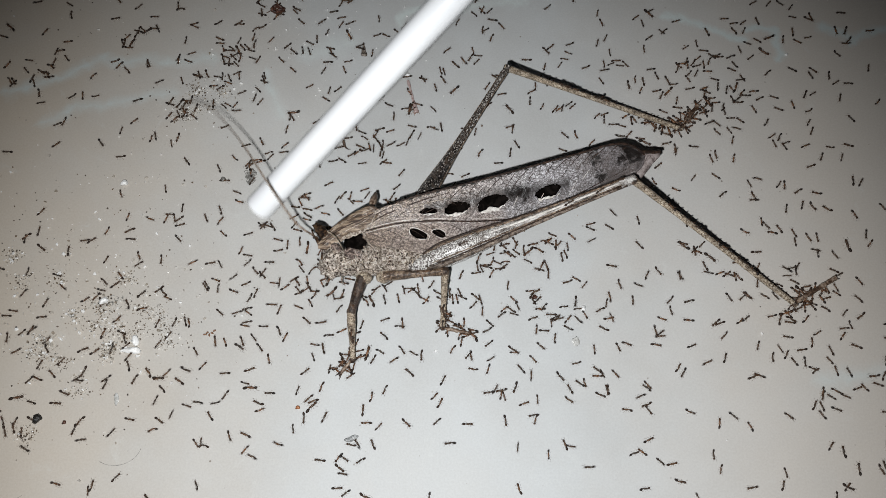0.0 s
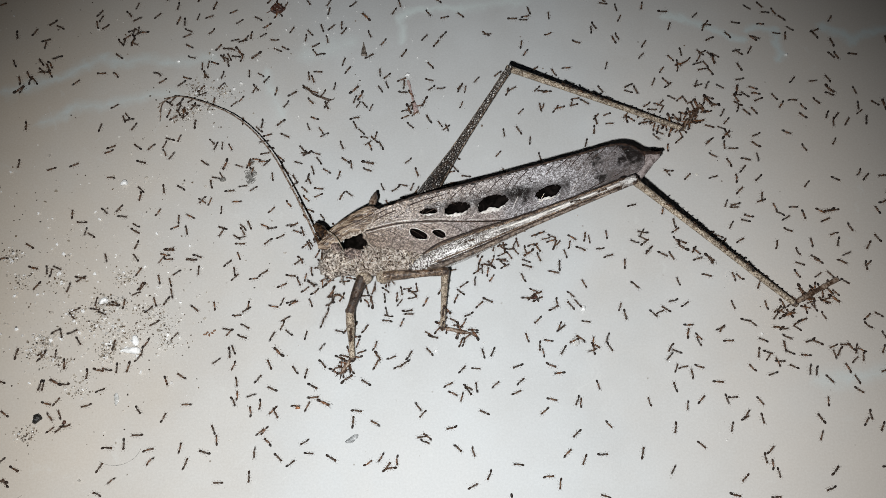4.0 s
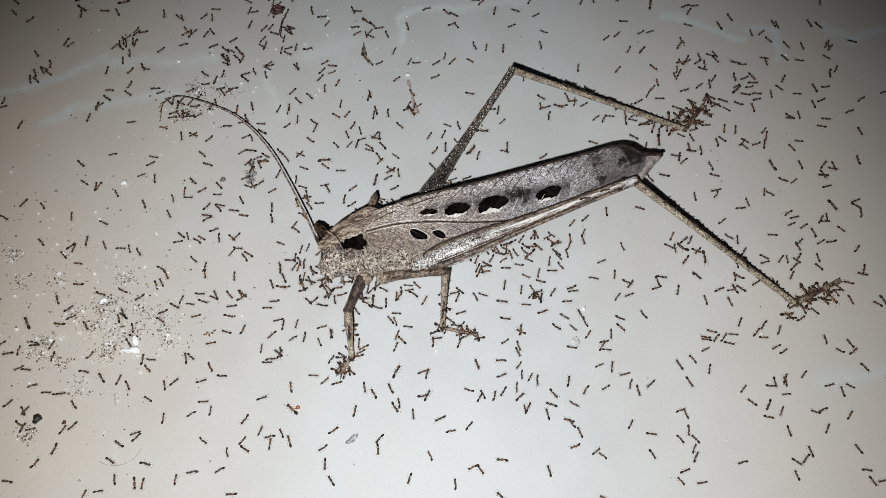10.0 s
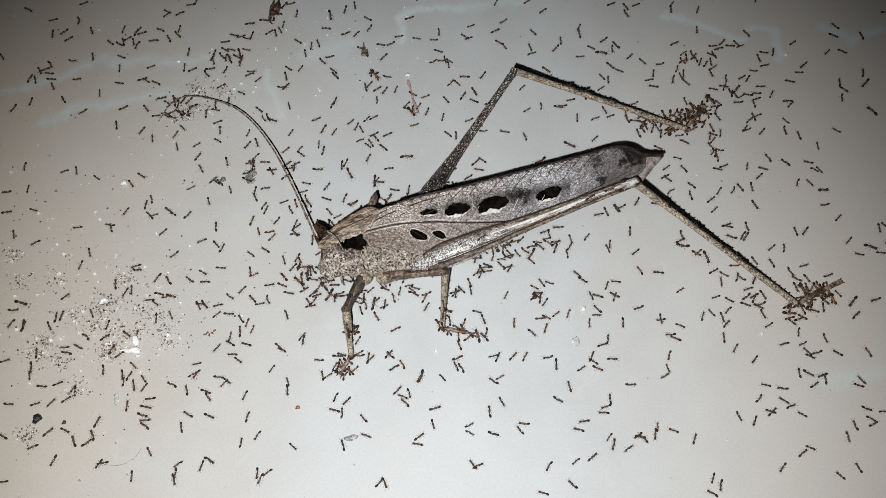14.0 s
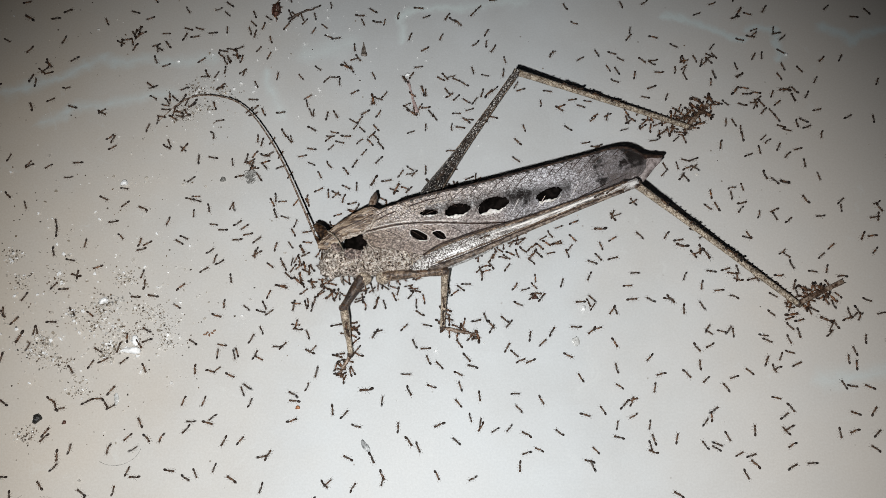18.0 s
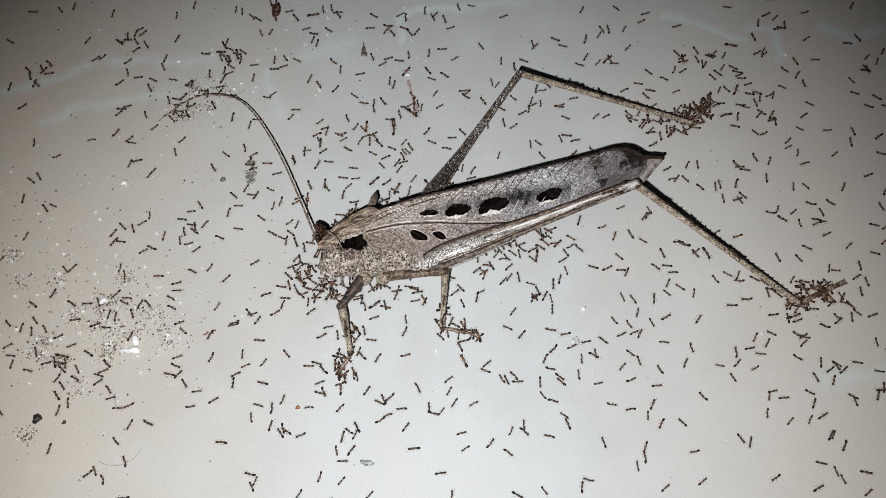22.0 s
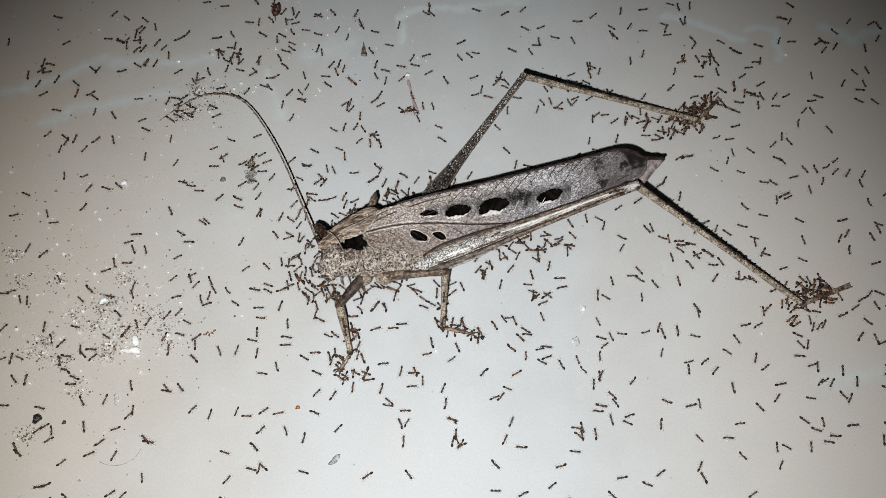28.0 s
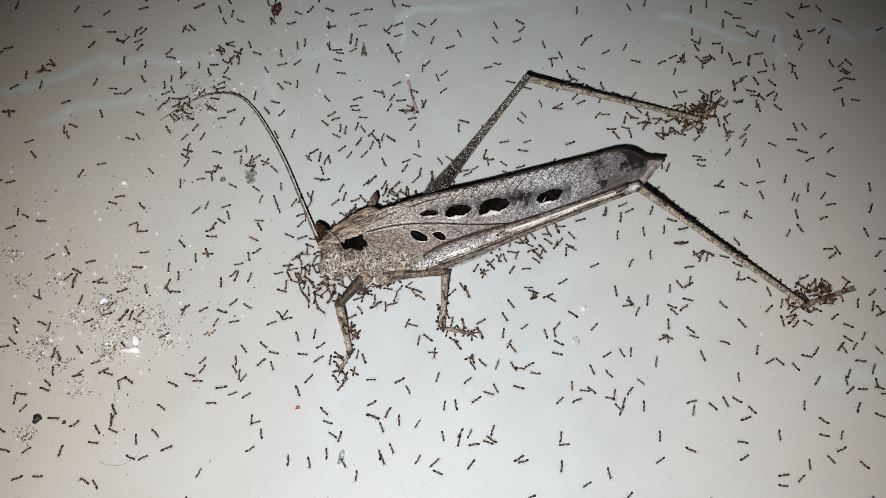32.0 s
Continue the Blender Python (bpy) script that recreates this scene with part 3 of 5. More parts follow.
def build_body():
    # coloured black so that the wing holes look deep and unlit
    bm = tube(bmesh.new(), [local(p) for p in [(-11.5, 1.4, 4.4), (-7, 2.3, 4.2), (0, 4.2, 3.7), (10, 7.0, 3.9), (22, 11.0, 4.7), (31, 14.0, 6.2), (36, 15.6, 7.2)]],
              [2.6, 3.7, 3.7, 3.5, 2.9, 2.0, 0.8], 18, 40, 0.25, 0.95)
    part("abdomen", bm, DARK, katydid, "abdomen under the wings, painted black as shade inside the holes")
    # thorax, low flank with wrinkled plates
    bm = tube(bmesh.new(), [local(p) for p in [(-21, -4.3, 4.6), (-16, -3.9, 4.8), (-10, -3.1, 4.4), (-4, -2.4, 3.8), (2, -1.3, 3.4)]], [2.3, 2.95, 3.3, 2.8, 1.5], 22, 44, 0.4, 1.0)
    part("thorax", bm, BODY, katydid, "wrinkled grey-brown flank")

    # the shield behind the head: a saddle whose near side ends in a ragged edge over an eaten hollow
    crest = [(-23.3, -1.9, 8.5), (-21.6, 0.3, 9.2), (-19, 2.25, 10.0), (-16, 3.95, 10.8), (-13.6, 4.8, 11.3), (-12.1, 4.3, 11.3)]
    brim = [(-23.3, -2.5, 8.2), (-21.9, -3.0, 8.3), (-20.4, -1.75, 8.6), (-19.2, -1.35, 9.0), (-18.3, -0.65, 9.3), (-17.2, -0.65, 9.4), (-16.4, -0.05, 9.8), (-15.2, 0.05, 10.0), (-13.6, 1.25, 10.7), (-12.1, 2.7, 11.2)]
    saddle = Sheet(crest, brim, 0.9)
    shield = part("pronotum", saddle.mesh(70, 24), PRONOTUM, katydid, "streaky brown saddle-shaped shield, eaten away on one side")
    shield.modifiers.new("thickness", "SOLIDIFY").thickness = 0.0004
    back = part("side_flap", Sheet(crest, [(x, y + 1.2, z - 6.5) for x, y, z in crest], 0.5).mesh(30, 12), PRONOTUM, shield)
    back.modifiers.new("thickness", "SOLIDIFY").thickness = 0.0003
    bm = tube(bmesh.new(), [local((x, y, z - 0.12)) for x, y, z in brim[1:]], [0.16, 0.2, 0.24, 0.3, 0.22, 0.28, 0.3, 0.22, 0.14], 7, 60, 0.2)
    part("ragged_brim", bm, TORN, shield, "pale ragged lower brim")
    # solid black blob in place of the hollow's shade
    part("hollow", blob(bmesh.new(), local((-16.6, -1.0, 7.3)), (2.1, 1.9, 1.9), 20, 14, 0.15), DARK, shield, "black blob that paints the shade of an eaten hollow under the shield")
    for v0, v1, r, mat in [(0.42, 0.5, 0.09, VEIN), (0.16, 0.2, 0.07, TORN), (0.7, 0.62, 0.07, TORN)]:
        pts = [saddle.at(x, v0 + (v1 - v0) * k / 4, 0.05) for k, x in enumerate((-22.6, -20, -17.5, -15, -13))]
        part("keel", tube(bmesh.new(), pts, [r * 0.6] + [r] * 4, 6, 20, 0.05), mat, shield)
    part("keel", tube(bmesh.new(), [saddle.at(x, v, 0.03) for x, v in ((-13.6, 0.05), (-12.6, 0.3), (-12.4, 0.6), (-13.2, 0.95))], [0.07, 0.09, 0.09, 0.07], 6, 12, 0.05), TORN, shield)
    # ragged skin round the hollow
    for pts, r in [([(-18.4, -1.0, 9.5), (-17.4, -0.4, 9.9), (-16.2, -0.5, 9.9), (-15.0, 0.3, 10.3)], 0.22), ([(-15.0, 0.3, 10.2), (-14.2, -0.8, 9.7), (-13.6, -2.0, 9.0), (-11.2, -2.8, 8.0)], 0.26),
                   ([(-14.8, -2.2, 8.4), (-14.3, -4.0, 7.8), (-14.5, -6.4, 6.4)], 0.3), ([(-13.3, -2.3, 8.4), (-12.6, -3.8, 7.8), (-12.0, -4.8, 7.0)], 0.2)]:
        part("torn_skin", tube(bmesh.new(), [local(p) for p in pts], [r * 0.4] + [r] * (len(pts) - 2) + [r * 0.3], 8, 24, 0.3), TORN, katydid, "torn pale-brown skin edge")
    stain = blob(bmesh.new(), local((-16.9, -3.3, 7.9)), (2.0, 1.1, 0.55), 20, 12, 0.4, Matrix.Rotation(-0.3, 3, "Z"), 1.2)
    part("raw_skin", stain, RAW, katydid, "dark purplish raw skin below the hollow")
    # head hangs down at the front
    bm = blob(bmesh.new(), local((-20.9, -4.4, 4.8)), (2.5, 2.9, 3.6), 36, 26, 0.3, Matrix.Rotation(0.3, 3, "Y"), 0.9)
    head = part("head", bm, BODY, katydid, "mottled grey head hanging down")
    bm = blob(bmesh.new(), local((-22.7, 0.75, 8.1)), (0.95, 2.25, 1.2), 30, 20, 0.28, Matrix.Rotation(0.8, 3, "Z"), 1.6)
    part("eye", bm, EYE_BROWN, head, "dark brown eye")
    part("pale_spot", blob(bmesh.new(), local((-20.1, -3.2, 8.1)), (0.6, 0.5, 0.4), 14, 10, 0.5, None, 2.0), TORN, head, "pale shiny knob")
    part("face_line", tube(bmesh.new(), [local(p) for p in [(-22.6, -2.4, 7.6), (-22.7, -4.6, 6.6), (-22.2, -7.0, 4.6)]], [0.12, 0.2, 0.14], 6, 12, 0.1), EYE_BROWN, head)
    for k in range(2):
        a = local((-22.2 + (0, 3.1)[k], -6.0 - 0.4 * math.sin(k), 3.6))
        pts = [a, a + Vector((-0.3, -0.8, -1.2)), a + Vector((0.2 * math.sin(k * 3), -1.3, -2.6))]
        part("palp", tube(bmesh.new(), pts, [0.3, 0.22, 0.1], 7, 8, 0.12), BODY, head)
    part("raw_skin", blob(bmesh.new(), local((-19.9, -2.4, 8.3)), (1.1, 0.75, 0.7), 18, 12, 0.4, Matrix.Rotation(-0.5, 3, "Z"), 1.4), RAW, katydid, "dark purplish raw skin beside the hollow")
    rnd = random.Random(15)
    for _ in range(11):
        x, y = rnd.uniform(-16.5, -11.5), rnd.uniform(-4.2, -2.6)
        pts = [(x, y, 8.4), (x + rnd.uniform(-0.3, 0.4), y - 0.7, 8.4), (x + rnd.uniform(-0.5, 0.6), y - 1.5, 7.9), (x + rnd.uniform(-0.6, 0.6), y - 2.3, 7.2)]
        part("torn_strand", tube(bmesh.new(), [local(p) for p in pts], [0.03, 0.06, 0.055, 0.03], 6, 12, 0.1), FOLD_PALE, katydid)
    # wrinkles of the flank and the face: short glossy worm-like folds, with highlights and the shade between painted by
    # pale and dark ones
    rnd = random.Random(5)
    for k in range(280):
        x = rnd.uniform(-22.6, 0.5)
        y = rnd.uniform(-6.2, -2.7) + 0.09 * (x + 19)
        z = 7.75 - 0.09 * (y + 4.0) ** 2 - 0.13 * max(0, x + 10) - 0.25 * max(0, -19 - x)
        way, long = rnd.uniform(0, math.tau), rnd.uniform(0.25, 0.75)
        bend = rnd.uniform(-0.9, 0.9)
        pts = [(x + long * (u * math.cos(way) - bend * (1 - u * u) * math.sin(way)), y + long * (u * math.sin(way) + bend * (1 - u * u) * math.cos(way)), z - 0.2 * u * u) for u in (-1, -0.4, 0.4, 1)]
        r = rnd.uniform(0.05, 0.12)
        fold = tube(bmesh.new(), [local(p) for p in pts], [r * 0.4, r, r, r * 0.4], 6, 8, 0.06)
        part("flank_fold", fold, (FOLD_PALE, TORN, FOLD_SHADE, FOLD_PALE, LEG, EYE_BROWN, FOLD_PALE, TORN)[k % 8], katydid)


def turn_to(a, b):
    """The pose of a limb whose own x axis runs from a to b, in metres."""
    x = (Vector(b) - Vector(a)).normalized()
    y = Vector((0, 0, 1)).cross(x).normalized()
    z = x.cross(y)
    m = Matrix((x, y, z)).transposed().to_4x4()
    m.translation = Vector(a) * MM
    return m


LEG_PIECES = []


def limb(name, mat, starts, ends, radii, sides=10, rough=0.05, flat=1.0, spines=0, bow=0.0, label="", spine_side=1):
    """One stiff length of a leg, with its own x axis along it; starts and ends: its joints at TIMES, or one point each."""
    starts = [starts] * 5 if isinstance(starts[0], (int, float)) else starts
    ends = [ends] * 5 if isinstance(ends[0], (int, float)) else ends
    long = sum((Vector(b) - Vector(a)).length for a, b in zip(starts, ends)) / 5
    n = len(radii) - 1
    pts = [(long * i / n, 0, bow * math.sin(math.pi * i / n)) for i in range(n + 1)]
    first, last = radii[0], radii[-1]
    pts = [(-0.8 * first, 0, 0), (-0.5 * first, 0, 0)] + pts + [(long + 0.5 * last, 0, 0), (long + 0.8 * last, 0, 0)]
    bm = tube(bmesh.new(), pts, [0.15 * first, 0.8 * first] + list(radii) + [0.8 * last, 0.15 * last], sides, max(20, 6 * n), rough, flat)
    ob = part(name, bm, mat, katydid, label)
    if "foot" in name:
        for side in (-1, 1):
            claw = tube(bmesh.new(), [(long - 0.2, side * 0.1, 0), (long + 0.5, side * 0.4, 0.1), (long + 1.0, side * 0.5, -0.15)], [0.14, 0.11, 0.03], 6, 8)
            part("claw", claw, LEG_DARK, ob)
        for k in range(3):
            part("pad", blob(bmesh.new(), (long * (0.2 + 0.26 * k), 0, -0.05), (0.45, 0.42, 0.3), 10, 7, 0.25), mat, ob)
    else:
        part("joint", blob(bmesh.new(), (long, 0, 0), (last * 1.15, last * 1.2, last * 1.15), 12, 8, 0.15), LEG_DARK, ob)
    for k in range(spines):
        x = long * (0.18 + 0.78 * k / spines)
        r = radii[min(n, int(x / long * n))]
        spine = tube(bmesh.new(), [(x, spine_side * r * 0.7, r * 0.4), (x + 0.14, spine_side * (r + 0.04), r * 0.6), (x + 0.26, spine_side * (r + 0.1), r * 0.7)], [0.14, 0.11, 0.04], 5, 3)
        part("spine", spine, VEIN, ob)
    LEG_PIECES.append((ob, starts, ends))
    ob.matrix_basis = turn_to(local(starts[0]), local(ends[0]))
    return ob


def build_legs():
    hip_f = [(-3.3, 9.4, 5.4), (-3.1, 9.3, 5.4), (-2.8, 9.2, 5.4), (-2.4, 9.1, 5.4), (-2.2, 9.0, 5.4)]
    knee_f = [(12.7, 34.1, 11), (13.5, 33.8, 11), (14.4, 33.3, 11), (15.4, 32.7, 11), (16.4, 31.8, 11)]
    foot_f = [(49.2, 25.7, 1.5), (49.8, 25.7, 1.5), (50.3, 26.0, 1.5), (52.1, 27.4, 1.5), (53.6, 27.8, 1.5)]
    toe_f = [(53.2, 31.1, 0.8), (54.5, 31.3, 0.8), (55.5, 31.6, 0.8), (56.9, 32.3, 0.8), (58.5, 32.9, 0.8)]
    far = limb("hind_thigh", LEG_GREY, hip_f, knee_f, [1.8, 1.35, 0.95, 0.74, 0.62, 0.55, 0.66], 14, 0.08, 1.2, label="scaly dark grey hind thigh")
    for side, r in ((-1, 0.12), (1, 0.14)):
        pts = [(29.8 * u, side * 0.93 * w, 0.25 * w) for u, w in [(0.02, 1.75), (0.17, 1.35), (0.33, 0.95), (0.5, 0.74), (0.67, 0.62), (0.83, 0.55), (0.97, 0.62)]]
        part("thigh_ridge", tube(bmesh.new(), pts, [r] * 7, 7, 30, 0.04), LEG_BROWN, far)
    limb("hind_shin", LEG, knee_f, foot_f, [0.66, 0.56, 0.52, 0.5, 0.55, 0.5], 10, 0.06, 1.0, 22)
    limb("hind_foot", FOOT, foot_f, toe_f, [0.42, 0.4, 0.46, 0.38, 0.46, 0.38, 0.45], 10, 0.1)
    hip_n = [(-5.6, -5.4, 5), (-5.5, -5.4, 5), (-5.4, -5.5, 5), (-5.4, -5.6, 5), (-5.4, -5.6, 5)]
    knee_n = [(35.4, 9.7, 12), (35.5, 9.5, 12), (35.7, 9.0, 12), (35.9, 8.7, 12), (36.1, 8.3, 12)]
    foot_n = [(67.1, -11.4, 1.5), (67.3, -11.4, 1.5), (67.8, -11.5, 1.5), (68.3, -11.4, 1.5), (69.2, -11.7, 1.5)]
    toe_n = [(76.1, -6.3, 0.8), (76.6, -6.8, 0.8), (76.8, -7.2, 0.8), (77.6, -7.4, 0.8), (79.7, -8.2, 0.8)]
    thigh = limb("hind_thigh", FEMUR, hip_n, knee_n, [1.2, 2.2, 2.2, 1.75, 1.3, 1.05, 0.9, 0.8, 0.85], 20, 0.1, 1.25, 20, label="long pale swollen hind thigh", spine_side=-1)
    long = 42.5
    part("knee", blob(bmesh.new(), (long - 0.3, 0.25, -0.1), (1.5, 1.15, 1.0), 16, 12, 0.25, None, 1.2), LEG_DARK, thigh, "dark brown knee")
    # coloured ridges; the pale middle one paints the thigh's long highlight
    for y, z, r, mat in [(0.98, 0.9, 0.2, VEIN), (0.72, 1.08, 0.22, LEG_BROWN), (0.1, 1.2, 0.24, PALE), (-0.55, 1.12, 0.16, LEG_BROWN), (-0.74, 1.0, 0.13, VEIN), (-0.95, 0.75, 0.42, KEEL)]:
        pts = [(long * s, y * w, z * w) for s, w in [(0.06, 1.5), (0.15, 2.05), (0.3, 1.9), (0.5, 1.3), (0.75, 0.95), (0.98, 0.78)]]
        part("thigh_ridge", tube(bmesh.new(), pts, [r * 0.8, r * 1.2, r * 1.1, r, r * 0.8, r * 0.7], 8, 36, 0.06), mat, thigh)
    limb("hind_shin", LEG, knee_n, foot_n, [0.72, 0.58, 0.52, 0.5, 0.55, 0.52], 10, 0.06, 1.0, 26)
    limb("hind_foot", FOOT, foot_n, toe_n, [0.42, 0.5, 0.42, 0.5, 0.42, 0.5, 0.46, 0.55], 10, 0.1)
    limb("mid_thigh", LEG_BROWN, (-10.9, -7.0, 5), (0.3, -6.4, 6), [1.05, 0.95, 0.8, 0.75, 0.85], 12, 0.08, 1.1)
    limb("mid_shin", LEG, (0.4, -6.3, 6), (-0.1, -16, 0.9), [0.8, 0.66, 0.55, 0.5, 0.5], 10, 0.06, 1.0, 6)
    limb("mid_foot", FOOT, (-0.1, -16, 0.8), (5.8, -17.2, 0.5), [0.34, 0.22, 0.38, 0.2, 0.36, 0.2, 0.22], 8, 0.1)
    hip_a = (-15.2, -7.6, 5.6)
    knee_a = [(-17.1, -14.0, 5), (-17.6, -13.7, 5), (-18.3, -13.2, 5), (-19.1, -12.6, 5), (-19.4, -12.6, 5)]
    foot_a = [(-16.9, -21.8, 1), (-17.1, -21.6, 1), (-17.3, -21.2, 1), (-17.3, -21.1, 1), (-17.4, -21.0, 1)]
    toe_a = [(-18.9, -24.3, 0.5), (-19.0, -24.5, 0.5), (-19.2, -24.5, 0.5), (-19.5, -24.5, 0.5), (-19.7, -24.5, 0.5)]
    limb("fore_thigh", LEG_DARK, hip_a, knee_a, [1.0, 1.05, 0.95, 0.8, 0.75], 12, 0.08, 1.1)
    limb("fore_shin", LEG, knee_a, foot_a, [0.75, 0.82, 0.62, 0.52, 0.55], 12, 0.06)
    limb("fore_foot", FOOT, foot_a, toe_a, [0.36, 0.22, 0.4, 0.2, 0.26], 8, 0.1)
    limb("mid_stump", FOOT, (-13.9, 4.6, 8.4), (-13.1, 9.2, 6.2), [0.6, 0.62, 0.75, 0.3], 10, 0.08)
    for a in [(-14.8, -7.4, 5.2), (-11.2, -7.0, 4.6)]:
        part("hip", blob(bmesh.new(), local(a), (1.5, 1.3, 1.5), 14, 10, 0.2, None, 1.5), LEG, katydid)


# the long feeler, in stiff lengths; its line early on, after the straw let go, and at the end
FEELER_P = [(-24.1, 0.1, 7.0), (-26.8, 1.2, 11.0), (-29.3, 4.0, 15.0), (-32.0, 7.8, 17.5), (-35.7, 13.4, 17.0), (-40.0, 19.3, 14.0), (-45.3, 25.8, 9.0), (-51.1, 30.9, 4.0), (-54.9, 31.2, 0.6)]
FEELER_Q = [(-24.1, 0.1, 7.0), (-27.7, 3.9, 10.0), (-31.5, 9.4, 11.0), (-35.4, 14.5, 10.5), (-39.5, 19.1, 9.0), (-44.8, 26.6, 7.0), (-50.8, 33.5, 4.0), (-54.7, 37.1, 2.0), (-56.5, 34.5, 0.6)]
FEELER_R = [(-24.1, 0.1, 7.0), (-27.9, 4.6, 8.0), (-31.6, 9.4, 8.0), (-35.5, 14.3, 7.0), (-40.2, 19.4, 5.0), (-45.1, 24.3, 3.5), (-50.8, 30.3, 2.2), (-54.1, 34.5, 1.2), (-58.0, 35.5, 0.6)]
FEELER_A = [(-24.1, 0.1, 7.0), (-27.3, 4.5, 10.5), (-30.8, 9.8, 14.0), (-34.7, 15.1, 16.0), (-38.8, 20.9, 16.0), (-43.9, 28.0, 13.5), (-50.0, 35.7, 9.0), (-55.0, 37.9, 4.0), (-56.4, 33.9, 0.6)]
FEELER_B = [(-24.1, 0.1, 7), (-27.1, 6.2, 6), (-30.4, 12.3, 5.5), (-34.2, 18.6, 5), (-39.4, 24.7, 4.2), (-45.3, 29.1, 3.2), (-54.6, 32.9, 2.0), (-58.8, 32.0, 1.0), (-59.2, 28.8, 0.6)]
FEELER_C = [(-24.1, 0.1, 7), (-27.6, 7.9, 6), (-31.2, 15.9, 5.5), (-34.8, 22.6, 5), (-39.2, 29.2, 4.2), (-43.3, 32.6, 3.2), (-48.9, 33.2, 2.2), (-54, 31.5, 1.2), (-59.1, 28.1, 0.6)]
FEELER = []
FEELER_STEPS = 26


def feeler_line(t):
    shapes = (FEELER_P, FEELER_A, FEELER_Q, FEELER_R, FEELER_B, FEELER_C)
    times = (0, 0.1, 0.8, 1.0, 1.2, 1.5, 9, 19, 32)
    weights = ((1, 0, 0, 0, 0, 0, 0, 0, 0), (0, 1, 1, 0, 0, 0, 0, 0, 0), (0, 0, 0, 1, 0, 0, 0, 0, 0), (0, 0, 0, 0, 1, 0, 0, 0, 0), (0, 0, 0, 0, 0, 1, 1, 0.25, 0), (0, 0, 0, 0, 0, 0, 0, 0.75, 1))
    now = [float(np.interp(t, times, w)) for w in weights]
    pts = [sum((Vector(p) * w for p, w in zip(each, now)), Vector()) for each in zip(*shapes)]
    return spline(pts, FEELER_STEPS)


def build_feelers():
    root = part("antenna", tube(bmesh.new(), [local(p) for p in [(-22.9, -1.6, 7.4), (-23.5, -0.8, 7.2), (-24.1, 0.1, 7)]], [0.5, 0.42, 0.3], 10, 6), EYE_BROWN, katydid, "long thin curved feeler")
    lines = [feeler_line(t) for t in (0, 0.4, 1, 2, 19, 32)]
    for i in range(FEELER_STEPS):
        long = max((l[i + 1] - l[i]).length for l in lines) * 1.03
        r = 0.2 - 0.1 * i / FEELER_STEPS
        ob = part("antenna_segment", tube(bmesh.new(), [(0, 0, 0), (long * 0.5, 0, 0), (long, 0, 0)], [r, r * 0.97, r * 0.94], 6, 3), FOOT, root)
        ob.matrix_basis = turn_to(local(lines[0][i]), local(lines[0][i + 1]))
        FEELER.append((ob, i))
    part("broken_antenna", tube(bmesh.new(), [local(p) for p in [(-21.4, 0.2, 10.2), (-19.6, -1.4, 10.9), (-18.2, -3.6, 10.0)]], [0.16, 0.13, 0.05], 6, 10), LEG, katydid, "short broken feeler bent over the shield")


build_wings()
build_body()
build_legs()
build_feelers()

# ---- the white straw that pokes the feeler ----
def build_straw():
    bm = bmesh.new()
    rings = []
    for x, r in [(0, 2.35), (0, 2.65), (0.2, 2.7), (60, 2.7), (120, 2.7), (210, 2.7), (210, 2.35), (120, 2.35), (0.3, 2.35)]:
        rings.append([bm.verts.new((x, r * math.cos(math.tau * k / 40), r * math.sin(math.tau * k / 40))) for k in range(40)])
    for a, b in zip(rings, rings[1:] + rings[:1]):
        for k in range(40):
            bm.faces.new((a[k], a[(k + 1) % 40], b[(k + 1) % 40], b[k]))
    ob = tagged(link("straw", bm, STRAW), "plain white plastic drinking straw held over the floor", "straw")
    ring = [(-0.03, 2.57 * math.cos(math.tau * k / 24), 2.57 * math.sin(math.tau * k / 24)) for k in range(25)]
    part("cut_rim", tube(bmesh.new(), ring, [0.1] * 25, 6, 48, up=(1, 0, 0)), CHIP, ob)
    return ob


straw = build_straw()


# ---- sand, grit and crumbs on the floor ----
# heaps of mixed grains, in millimetres
NESTS = [(-66.3, -11.4), (-65.6, -12.3), (-57.9, -12.5), (-54.9, -13.3), (-66.3, -15.6), (-62.6, -16.1), (-62.5, -18.9), (-63.8, -21.1), (-63.7, -19.6), (-76.7, -17.8), (-75.6, -19.1), (-77.6, -20.6), (-52.7, -18.7), (-84.9, -1.6), (-75.0, -6.2), (-62.1, -6.2), (-52.2, 35.1), (-46.7, 34.9), (-53.2, 30.7), (-54.6, 29.5), (-50.0, 31.5), (-82.1, -6.8), (-71.1, -13.6), (-74.0, -22.3), (-52.4, -15.3), (-67.9, -27.6), (-76.5, -35.8)]


